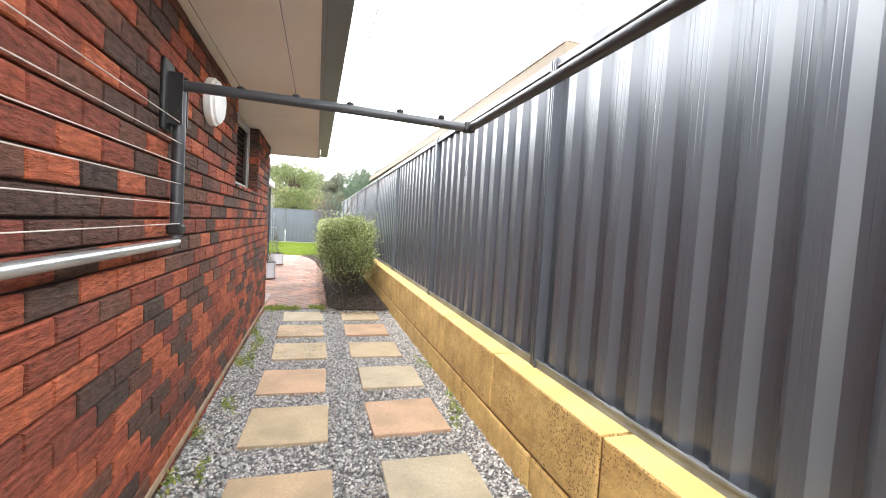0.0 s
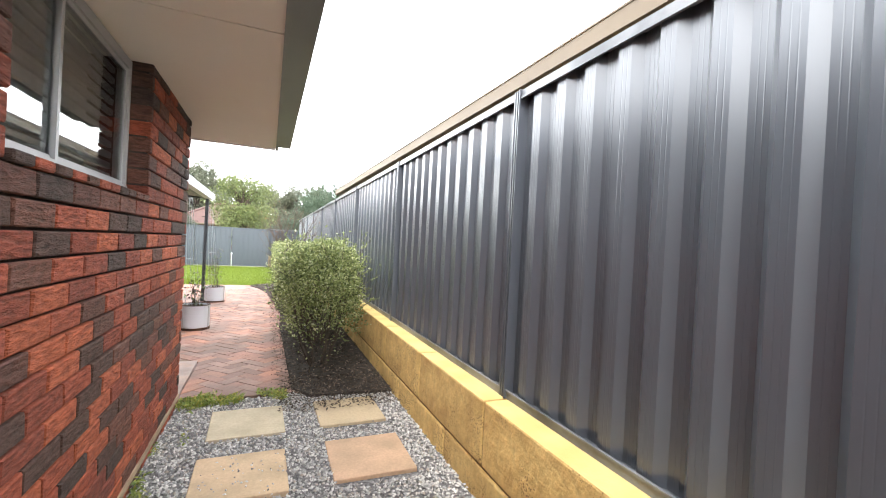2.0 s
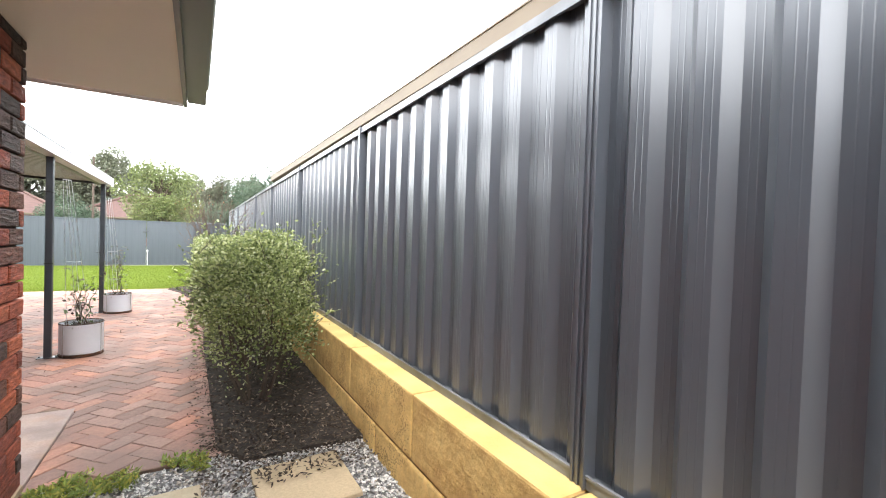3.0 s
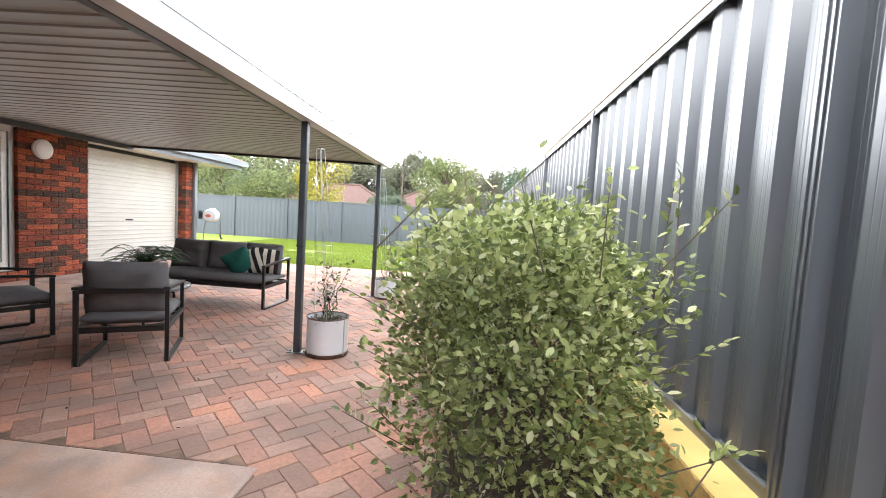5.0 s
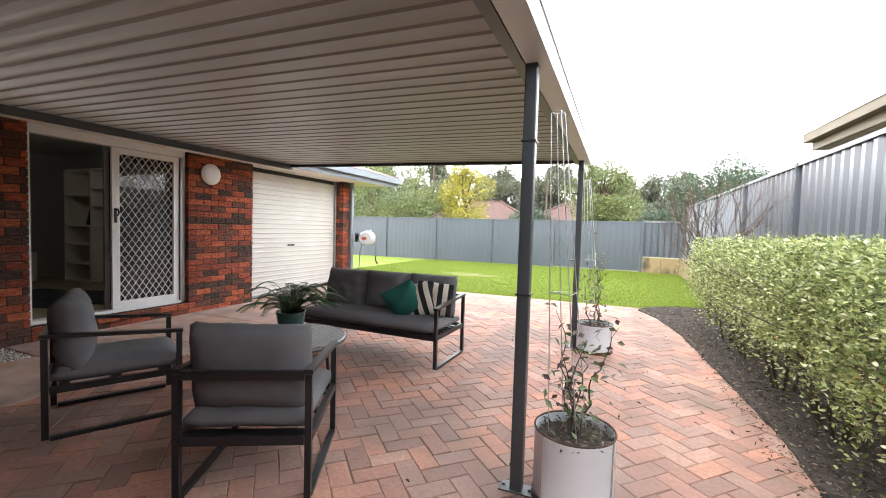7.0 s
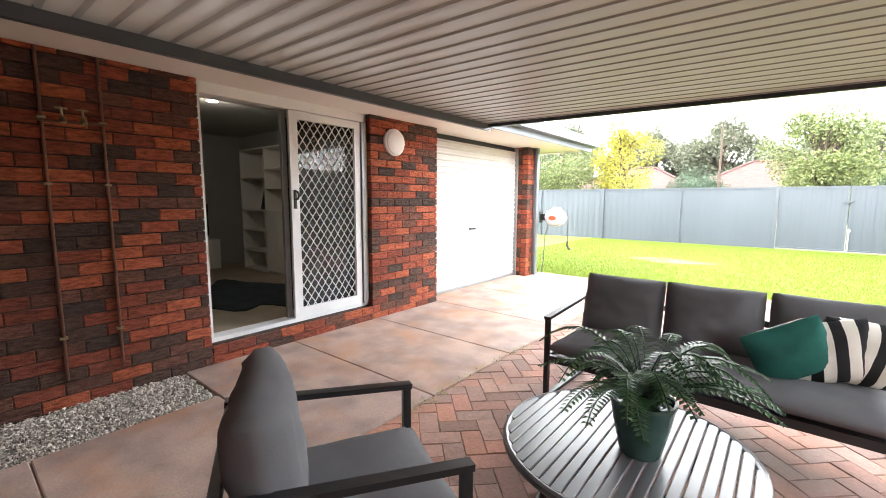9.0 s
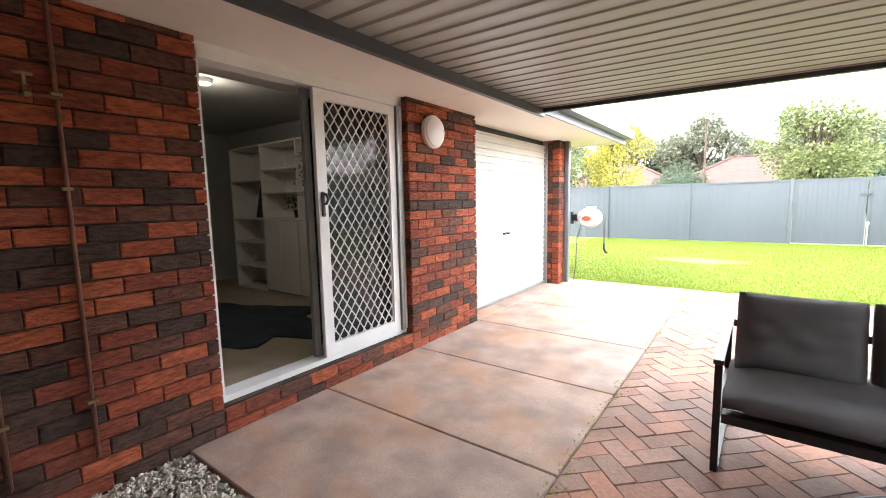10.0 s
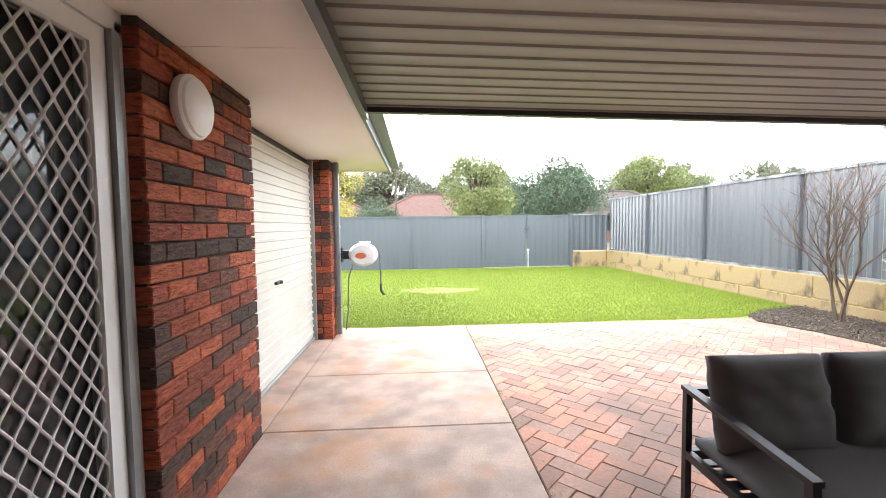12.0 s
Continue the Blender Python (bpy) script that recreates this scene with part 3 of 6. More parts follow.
part("end_beam", sloped_beam(ROOF_X0, ROOF_X1, ROOF_Y1 - 0.002, ROOF_Y1 + 0.05, -0.035, 0.075), M_POST, cover_roof, "charcoal steel beam")
part("edge_beam", sloped_beam(ROOF_X1 - 0.145, ROOF_X1 - 0.09, ROOF_Y0, ROOF_Y1, -0.055, -0.002), M_POST, cover_roof, "charcoal steel beam")
part("house_beam", sloped_beam(ROOF_X0 - 0.012, ROOF_X0 + 0.03, ROOF_Y0, ROOF_Y1 + 0.05, -0.075, -0.003), M_LEDGER, cover_roof, "dark slate steel ledger")
bm = bmesh.new()
gutter(bm, "y", ROOF_Y0, ROOF_Y1 + 0.05, ROOF_X1 - 0.086, 2.205, 1)
part("edge_gutter", bm, M_FASCIA, cover_roof, "pale grey steel gutter")
for y in (7.17, 10.015):
    post = part("post", rounded(-0.447, -0.387, y - 0.030, y + 0.030, 0.0, roof_z(-0.42) - 0.05, 0.006, 2), M_POST, cover_roof, "charcoal square steel post")
    bm = rounded(-0.50, -0.335, y - 0.045, y + 0.045, 0.0, 0.008, 0.002, 1)
    for x in (-0.482, -0.353):
        tube(bm, [(x, y, 0.008), (x, y, 0.018)], 0.008, 6)
    part("foot_plate", bm, M_POST, post)

# ---- neighbour's house beyond the fence ----
neighbour = thing("neighbour_house", "neighbouring house with a cream gutter behind the fence", "house", kind="structure")
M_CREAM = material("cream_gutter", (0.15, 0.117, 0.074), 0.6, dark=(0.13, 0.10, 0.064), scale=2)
M_RENDERED = material("cream_render", (0.58, 0.50, 0.40), 0.8, dark=(0.52, 0.45, 0.36), scale=2, bump=0.2, bump_scale=60)
NX, NY0, NY1 = 2.69, 0.75, 13.35


def falling(bm):
    """Lets the long eave drop a little towards the street."""
    for v in bm.verts:
        v.co.z += (v.co.y - NY1) * 0.0108
    return bm


bm = bmesh.new()
gutter(bm, "y", NY0, NY1, NX, 2.905, -1)
box(bm, NX, NX + 0.03, NY0, NY1, 2.67, 2.915)
for y0, y1 in ((NY0 - 0.008, NY0), (NY1, NY1 + 0.008)):
    box(bm, NX - 0.115, NX + 0.03, y0, y1, 2.785, 2.915)
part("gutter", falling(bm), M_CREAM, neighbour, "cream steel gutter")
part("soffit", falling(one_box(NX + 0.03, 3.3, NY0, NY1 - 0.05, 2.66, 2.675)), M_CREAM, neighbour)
part("wall", one_box(3.3, 12.0, NY0 + 0.55, NY1 - 0.55, -0.08, 2.52), M_RENDERED, neighbour)
bm = bmesh.new()
for p in ((2.60, NY0 - 0.01, 2.92), (2.60, NY1 + 0.01, 2.92), (12.5, NY1 + 0.01, 2.92), (12.5, NY0 - 0.01, 2.92), (7.5, 5.5, 3.7), (7.5, 8.5, 3.7)):
    bm.verts.new(p)
bm.verts.ensure_lookup_table()
for f in ((0, 1, 5, 4), (1, 2, 5), (2, 3, 4, 5), (3, 0, 4)):
    bm.faces.new([bm.verts[i] for i in f])
part("roof", falling(bm), M_ROOF_TILE, neighbour, "terracotta tiled roof")

# ---- materials of the things ----
M_CHARCOAL = material("charcoal_frame", (0.013, 0.0135, 0.016), 0.42, dark=(0.010, 0.0105, 0.012), scale=5)
M_FABRIC = material("charcoal_fabric", (0.145, 0.143, 0.15), 0.9, dark=(0.112, 0.111, 0.118), scale=3, bump=0.35, bump_scale=420, fine=0.18, spec=0.2)
M_GREEN_FABRIC = material("teal_green_fabric", (0.02, 0.12, 0.10), 0.85, dark=(0.015, 0.09, 0.075), bump=0.3, bump_scale=300, spec=0.25)
M_WHITE_FABRIC = material("off_white_fabric", (0.66, 0.62, 0.56), 0.9, dark=(0.58, 0.54, 0.48), bump=0.3, bump_scale=300, spec=0.2)
M_BLACK_FABRIC = material("black_fabric", (0.02, 0.02, 0.022), 0.9, bump=0.3, bump_scale=300, spec=0.2)
M_GLASS_DARK = material("window_glass", (0.02, 0.024, 0.026), 0.03, dark=(0.02, 0.024, 0.026), spec=0.7)
M_ALU = material("white_powder_coat", (0.78, 0.79, 0.79), 0.35, dark=(0.72, 0.73, 0.73), scale=4)
M_ALU_GREY = material("grey_aluminium", (0.30, 0.31, 0.31), 0.4, 0.3, dark=(0.24, 0.25, 0.25), scale=5)
M_GALV = material("galvanised_steel", (0.52, 0.53, 0.54), 0.35, 0.7, dark=(0.42, 0.43, 0.44), scale=8)
M_WIRE = material("pale_line_wire", (0.72, 0.66, 0.60), 0.5)
M_BLACK = material("black_plastic", (0.015, 0.015, 0.016), 0.45)
M_LAMP = material("opal_lamp", (0.82, 0.82, 0.81), 0.35, dark=(0.80, 0.80, 0.79))
M_COPPER = material("aged_copper_pipe", (0.20, 0.085, 0.055), 0.5, 0.5, dark=(0.12, 0.06, 0.045), scale=12)
M_BRASS = material("weathered_brass", (0.36, 0.27, 0.15), 0.4, 0.8, dark=(0.22, 0.17, 0.1), scale=20)
M_ORANGE = material("orange_plastic", (0.55, 0.13, 0.04), 0.4)
M_HOSE = material("grey_hose", (0.10, 0.10, 0.11), 0.5)
M_REEL = material("pale_grey_plastic", (0.62, 0.64, 0.66), 0.4, dark=(0.55, 0.57, 0.59))
M_ROLLER = material("cream_roller_steel", (0.56, 0.545, 0.505), 0.45, dark=(0.52, 0.505, 0.465), scale=2)
M_CARPET = material("beige_carpet", (0.42, 0.35, 0.27), 0.95, dark=(0.36, 0.30, 0.23), scale=4, bump=0.3, bump_scale=300)
M_ROOM = material("room_wall_paint", (0.42, 0.42, 0.41), 0.7, dark=(0.39, 0.39, 0.38), scale=1)
M_SHELF = material("white_shelf_board", (0.78, 0.76, 0.71), 0.5, dark=(0.74, 0.72, 0.67), scale=2)
M_RUG = material("slate_blue_rug", (0.035, 0.05, 0.062), 0.95, dark=(0.02, 0.03, 0.038), scale=5, bump=0.8, bump_scale=90)
M_POT_WHITE = material("white_glazed_drum", (0.70, 0.745, 0.80), 0.35, dark=(0.64, 0.68, 0.74), scale=3)
M_RUST = material("rusty_rim", (0.12, 0.055, 0.03), 0.8, dark=(0.03, 0.02, 0.015), scale=14)
M_POT_GREEN = material("green_glazed_pot", (0.05, 0.10, 0.085), 0.25, dark=(0.03, 0.07, 0.06), scale=9)
M_TABLE = material("slatted_table_metal", (0.10, 0.10, 0.105), 0.28, dark=(0.08, 0.08, 0.085), scale=4, spec=0.7)
M_WOOD_CHIP = pieces_material("bark_mulch", ((0.0, (0.05, 0.036, 0.026)), (0.35, (0.10, 0.074, 0.056)), (0.70, (0.22, 0.175, 0.135)), (0.85, (0.03, 0.023, 0.018))), "island", rough=0.9, bump=0.3)
M_STONE = pieces_material("crushed_gravel", ((0.0, (0.40, 0.39, 0.385)), (0.25, (0.56, 0.55, 0.53)), (0.5, (0.23, 0.225, 0.225)), (0.68, (0.72, 0.70, 0.67)), (0.88, (0.46, 0.41, 0.36))), "island",
                          rough=0.85, bump=0.2, bump_scale=120, fine=0.15)
M_PEBBLE = pieces_material("white_pebbles", ((0.0, (0.55, 0.52, 0.47)), (0.3, (0.42, 0.38, 0.33)), (0.55, (0.66, 0.63, 0.58)), (0.8, (0.30, 0.27, 0.24))), "island", rough=0.7, bump=0.2)
M_BARK = material("grey_brown_bark", (0.10, 0.072, 0.056), 0.9, dark=(0.055, 0.04, 0.03), scale=14, bump=0.8, bump_scale=40, stretch=(1, 1, 0.3))
M_TWIG = material("dark_twig", (0.09, 0.065, 0.05), 0.9, dark=(0.05, 0.04, 0.03), scale=10)
M_HEDGE = leaf_material("hedge_leaf", ((0.0, (0.08, 0.105, 0.038)), (0.4, (0.205, 0.25, 0.088)), (0.72, (0.37, 0.42, 0.165)), (0.92, (0.58, 0.61, 0.32)), (1.0, (0.70, 0.72, 0.52))), rough=0.36, through_light=0.45)
M_FERN = leaf_material("fern_leaf", ((0.0, (0.02, 0.06, 0.02)), (0.6, (0.035, 0.095, 0.03)), (1.0, (0.06, 0.13, 0.045))), through_light=0.25)
M_VINE = leaf_material("vine_leaf", ((0.0, (0.06, 0.035, 0.035)), (0.35, (0.09, 0.075, 0.05)), (0.6, (0.10, 0.15, 0.06)), (1.0, (0.17, 0.22, 0.10))), through_light=0.25)
M_WEED = leaf_material("weed_leaf", ((0.0, (0.14, 0.21, 0.04)), (0.6, (0.28, 0.34, 0.07)), (1.0, (0.48, 0.44, 0.10))), through_light=0.3)
M_GRASS = leaf_material("grass_blade", ((0.0, (0.12, 0.18, 0.013)), (0.5, (0.15, 0.21, 0.017)), (0.9, (0.18, 0.235, 0.022)), (1.0, (0.23, 0.235, 0.05))), through_light=0.4, rough=0.6)
M_TREE_OLIVE = leaf_material("olive_tree_leaf", ((0.0, (0.075, 0.10, 0.035)), (0.5, (0.13, 0.16, 0.055)), (1.0, (0.20, 0.23, 0.08))), through_light=0.2)
M_TREE_DARK = leaf_material("dark_tree_leaf", ((0.0, (0.03, 0.055, 0.03)), (0.6, (0.055, 0.09, 0.05)), (1.0, (0.09, 0.13, 0.08))), through_light=0.15)
M_TREE_GREY = leaf_material("grey_gum_leaf", ((0.0, (0.075, 0.085, 0.055)), (0.6, (0.12, 0.13, 0.085)), (1.0, (0.17, 0.18, 0.12))), through_light=0.2)
M_TREE_YELLOW = leaf_material("yellow_wattle_leaf", ((0.0, (0.13, 0.16, 0.04)), (0.5, (0.30, 0.28, 0.04)), (1.0, (0.48, 0.38, 0.04))), through_light=0.2)
M_AUTUMN = leaf_material("autumn_leaf", ((0.0, (0.25, 0.09, 0.03)), (1.0, (0.38, 0.15, 0.05))), through_light=0.3)


# ---- sliding door with a screen ----
def bars(dims):
    bm = bmesh.new()
    for d in dims:
        box(bm, *d)
    return bm


before = snapshot()
DX = -5.845
door = thing("door_1", "open white aluminium sliding door with a diamond-mesh screen door", "door", kind="structure")
part("door_frame", bars([(DX - 0.09, DX + 0.03, 7.60, 7.64, 0.19, 2.21), (DX - 0.09, DX + 0.03, 9.275, 9.315, 0.19, 2.21), (DX - 0.09, DX + 0.03, 7.60, 9.315, 2.165, 2.255),
                         (DX - 0.12, DX + 0.016, 7.60, 9.315, 0.152, 0.19)]), M_ALU, door, "white aluminium frame")
part("grey_jamb", one_box(DX - 0.06, DX + 0.045, 9.235, 9.274, 0.192, 2.164), M_ALU_GREY, door, "grey aluminium jamb")
S0, S1 = 8.40, 9.23
screen = part("screen_door", bars([(DX - 0.012, DX + 0.022, S0, S0 + 0.085, 0.195, 2.16), (DX - 0.012, DX + 0.022, S1 - 0.075, S1, 0.195, 2.16),
                                   (DX - 0.012, DX + 0.022, S0 + 0.085, S1 - 0.075, 2.085, 2.16), (DX - 0.012, DX + 0.022, S0 + 0.085, S1 - 0.075, 0.195, 0.285)]), M_ALU, door)
bm = bmesh.new()
a0, a1, b0, b1 = S0 + 0.085, S1 - 0.075, 0.285, 2.085
DIA, RISE = 0.0838, 0.122
for k in range(17):
    # one strand of the expanded mesh, waving to touch its neighbours in turn
    mid = a0 + k * DIA / 2
    pts, z = [], b0
    while z < b1 + 0.001:
        wave = max(-1.0, min(1.0, 1.22 * math.asin(math.sin(2 * math.pi * (z - b0) / RISE)) / (math.pi / 2)))
        pts.append((DX + 0.006, min(a1, max(a0, mid + (DIA / 4 - 0.0022) * wave * (1 if k % 2 else -1))), z))
        z += RISE / 12
    tube(bm, pts, 0.0050, 6)
part("diamond_mesh", bm, M_ALU, screen, "white diamond security mesh")
M_FLY = bpy.data.materials.new("fly_screen")
M_FLY.use_nodes = True
fn, fl = M_FLY.node_tree.nodes, M_FLY.node_tree.links
fn["Principled BSDF"].inputs["Base Color"].default_value = (0.03, 0.03, 0.03, 1)
clear = fn.new("ShaderNodeBsdfTransparent")
half = fn.new("ShaderNodeMixShader")
half.inputs["Fac"].default_value = 0.2
fl.new(clear.outputs[0], half.inputs[1])
fl.new(fn["Principled BSDF"].outputs[0], half.inputs[2])
fl.new(half.outputs[0], fn["Material Output"].inputs["Surface"])
part("fly_screen", one_box(DX - 0.004, DX - 0.003, a0, a1, b0, b1), M_FLY, screen, "fine dark fly screen")
bm = rounded(DX + 0.022, DX + 0.034, S0 + 0.022, S0 + 0.052, 1.25, 1.43, 0.008)
tube(bm, [(DX + 0.034, S0 + 0.037, 1.34), (DX + 0.05, S0 + 0.05, 1.345), (DX + 0.06, S0 + 0.058, 1.375), (DX + 0.05, S0 + 0.05, 1.41), (DX + 0.034, S0 + 0.037, 1.418)], 0.010, 8)
tube(bm, [(DX + 0.034, S0 + 0.037, 1.27), (DX + 0.040, S0 + 0.037, 1.27)], 0.011, 10)
part("handle", bm, M_BLACK, screen, "black pull handle", True)
panel = part("glass_panel", bars([(DX - 0.085, DX - 0.05, 8.36, 8.41, 0.195, 2.16), (DX - 0.085, DX - 0.05, 9.19, 9.23, 0.195, 2.16), (DX - 0.085, DX - 0.05, 8.41, 9.19, 2.10, 2.16),
                                  (DX - 0.085, DX - 0.05, 8.41, 9.19, 0.195, 0.27)]), M_ALU_GREY, door, "grey framed glass panel")
part("pane", one_box(DX - 0.069, DX - 0.064, 8.41, 9.19, 0.27, 2.10), M_GLASS_DARK, panel, "dark reflecting glass")

# ---- room seen through the door ----
solid("floor", one_box(-10.2, DX - 0.122, 5.6, 10.0, 0.02, 0.158), M_CARPET, "beige carpeted room floor", "floor")
solid("ceiling", one_box(-10.2, -5.99, 5.6, 10.0, 2.47, 2.52), M_ROOM, "plain room ceiling", "ceiling")
solid("wall_room_1", one_box(-10.2, -5.99, 10.0, 10.1, 0.0, 2.52), M_ROOM, "painted room wall", "wall")
solid("wall_room_2", one_box(-10.3, -10.2, 5.6, 10.1, 0.0, 2.52), M_ROOM, "painted room wall", "wall")
solid("wall_room_3", one_box(-10.2, -5.99, 5.5, 5.6, 0.0, 2.52), M_ROOM, "painted room wall", "wall")
solid("lintel", one_box(-5.985, DX - 0.092, 7.60, 9.315, 2.212, 2.5), M_ROOM, "painted lintel above the sliding door", "wall")

shelf = thing("bookcase", "tall white built-in bookcase with open shelves and cupboard doors", "bookcase")
SY = 9.62
def board(x0, x1, z0, z1, y0=SY, y1=9.995):
    return rounded(x0, x1, y0, y1, z0, z1, 0.002, 1)
for x in (-9.42, -8.63, -7.84, -7.05, -6.30):
    part("upright", board(x - 0.012, x + 0.012, 0.17, 2.13), M_SHELF, shelf)
for x0, x1 in ((-9.42, -8.63), (-8.63, -7.84), (-7.84, -7.05), (-7.05, -6.30)):
    zs = (0.16, 1.15, 1.68, 2.13) if x0 < -9 else (0.16, 1.15, 1.50, 1.80, 2.13)
    for z in zs + ((0.48, 0.82) if x0 < -9 else ()):
        part("shelf_board", board(x0 + 0.012, x1 - 0.012, z, z + 0.022), M_SHELF, shelf)
    part("back_panel", board(x0 + 0.012, x1 - 0.012, 0.19, 2.12, 9.98, 9.996), M_SHELF, shelf)
    if x0 > -9:
        for m in (0, 1):
            w = (x1 - x0 - 0.024) / 2
            part("cupboard_door", board(x0 + 0.014 + m * w, x0 + 0.010 + (m + 1) * w, 0.2, 1.145, SY - 0.018, SY), M_SHELF, shelf)
frame_pic = thing("picture_frame", "dark blue picture leaning in the bookcase", "picture", pose(-8.92, 9.80, 1.173, -12, 0, 0))
part("frame", rounded(-0.19, 0.19, -0.012, 0.012, 0.0, 0.44, 0.004, 1), M_BLACK, frame_pic)
part("print", one_box(-0.16, 0.16, -0.0145, -0.012, 0.03, 0.41), M_RUG, frame_pic, "slate blue print")


def leafy(verts, faces, base, direction, length, width, roll=0.0, fold=0.15):
    """Adds one pointed leaf of four facets."""
    d = direction.normalized()
    s = d.cross(Vector((0, 0, 1)))
    s = s.normalized() if s.length > 1e-4 else Vector((1, 0, 0))
    n = s.cross(d)
    s = (s * math.cos(roll) + n * math.sin(roll)).normalized()
    n = s.cross(d)
    i = len(verts)
    mid = base + d * length * 0.5
    verts += [tuple(base), tuple(mid + s * width * 0.5 + n * fold * width), tuple(base + d * length), tuple(mid - s * width * 0.5 + n * fold * width)]
    faces += [(i, i + 1, i + 2), (i, i + 2, i + 3)]


def rand_dir(up=0.0):
    return Vector((random.gauss(0, 1), random.gauss(0, 1), random.gauss(0, 1) + up)).normalized()


for at, label in (((-8.10, 9.80, 1.175), "small dark foliage plant in a pot on the bookcase"), ((-7.62, 9.78, 1.825), "trailing green plant on the bookcase")):
    plant = thing("potted_plant", label, "plant", pose(*at))
    bm = bmesh.new()
    lathe(bm, ((0.045, 0.0), (0.06, 0.1), (0.052, 0.1), (0.045, 0.08)), 16)
    part("pot", bm, M_BLACK, plant, "", True)
    vs, fs = [], []
    for i in range(120):
        p = Vector((random.gauss(0, 0.07), random.gauss(0, 0.05) - 0.05, 0.13 + random.random() * 0.14))
        if "trailing" in label:
            p = Vector((random.gauss(0, 0.08), -0.2 + random.gauss(0, 0.02), 0.15 - random.random() * 0.55))
        leafy(vs, fs, p, rand_dir(), 0.05, 0.025)
    part_ob = mesh_from("foliage", vs, fs, M_FERN, plant)
rug = thing("rug", "slate blue hide-shaped rug on the carpet", "rug")
bm = bmesh.new()
ring = []
for k in range(40):
    a = 2 * math.pi * k / 40
    r = 1.0 + 0.16 * math.sin(5 * a) + 0.08 * math.sin(9 * a + 1)
    ring.append((-7.42 + 0.96 * r * math.cos(a), 8.66 + 0.60 * r * math.sin(a)))
lo = [bm.verts.new((x, y, 0.158)) for x, y in ring]
hi = [bm.verts.new((x, y, 0.172)) for x, y in ring]
bm.faces.new(hi)
for k in range(40):
    bm.faces.new((lo[k], lo[(k + 1) % 40], hi[(k + 1) % 40], hi[k]))
part("hide", bm, M_RUG, rug)
chair_in = thing("tub_chair", "green upholstered tub chair inside the room", "chair")
bm = bmesh.new()
lathe(bm, ((0.28, 0.0), (0.33, 0.05), (0.35, 0.4), (0.34, 0.62), (0.31, 0.66), (0.26, 0.62), (0.24, 0.42)), 28, (-6.85, 7.55, 0.16))
part("shell", bm, M_POT_GREEN, chair_in, "", True)
tv = thing("television", "black flat television on a stand", "television", pose(-9.9, 8.75, 0.16, 0, 0, 0))
part("screen", rounded(0.0, 0.03, -0.5, 0.5, 0.55, 1.1, 0.006), M_BLACK, tv)
part("stand", rounded(-0.12, 0.2, -0.6, 0.6, 0.0, 0.5, 0.006), M_SHELF, tv, "low white cabinet")
M_DOWN = bpy.data.materials.new("lit_downlight")
M_DOWN.use_nodes = True
M_DOWN.node_tree.nodes["Principled BSDF"].inputs["Emission Color"].default_value = (1, 0.9, 0.75, 1)
M_DOWN.node_tree.nodes["Principled BSDF"].inputs["Emission Strength"].default_value = 6.0
down = thing("ceiling_light", "round lit ceiling downlight", "lamp")
bm = bmesh.new()
lathe(bm, ((0.06, 2.43), (0.075, 2.45), (0.075, 2.469), (0.05, 2.469)), 24, (-7.29, 8.35, 0))
part("rim", bm, M_WHITE, down, "", True)
bm = bmesh.new()
lathe(bm, ((0.02, 2.424), (0.05, 2.426), (0.058, 2.4295)), 24, (-7.29, 8.35, 0))
part("diffuser", bm, M_DOWN, down, "glowing diffuser")
lamp_data = bpy.data.lights.new("downlight", "POINT")
lamp_data.energy, lamp_data.color, lamp_data.shadow_soft_size = 0.8, (1.0, 0.88, 0.72), 0.1
new("downlight", lamp_data).location = (-7.29, 8.35, 2.33)

# ---- roller door ----
roller = thing("garage_door", "closed white ribbed steel roller door", "garage door", kind="structure")
bm = bmesh.new()
prof, z = [], 0.03
while z < 2.17:
    prof += [(0.0, z), (0.0, z + 0.052), (0.014, z + 0.060), (0.014, z + 0.078), (0.0, z + 0.086)]
    z += 0.086
rows = [(bm.verts.new((-5.99 + d, 10.43, h)), bm.verts.new((-5.99 + d, 12.87, h))) for d, h in prof]
for a, b in zip(rows, rows[1:]):
    bm.faces.new((a[0], a[1], b[1], b[0]))
part("curtain", bm, M_ROLLER, roller)
part("bottom_bar", rounded(-6.0, -5.965, 10.435, 12.865, 0.002, 0.04, 0.006, 1), M_ALU_GREY, roller, "grey bottom seal")
part("guide", rounded(-6.01, -5.94, 12.845, 12.885, 0.0, 2.24, 0.004, 1), M_ALU_GREY, roller)
part("guide", rounded(-6.01, -5.94, 10.425, 10.462, 0.0, 2.24, 0.004, 1), M_ALU_GREY, roller)
part("head_box", one_box(-6.2, -6.02, 10.43, 12.88, 2.1, 2.26), M_BLACK, roller)
bm = rounded(-5.985, -5.955, 11.47, 11.63, 0.885, 0.915, 0.006)
tube(bm, [(-5.955, 11.55, 0.90), (-5.93, 11.55, 0.90)], 0.012, 8)
part("handle", bm, M_BLACK, roller, "black lift handle")
solid("wall_garage", one_box(-6.9, -6.8, 10.1, 13.2, -0.08, 2.6), M_ROOM, "inner garage wall", "wall")
solid("wall_house_end", one_box(-13.0, -6.2, 12.95, 13.18, -0.08, SOFFIT + 0.2), M_MORTAR, "end wall of the house", "wall")

settle_west(before)


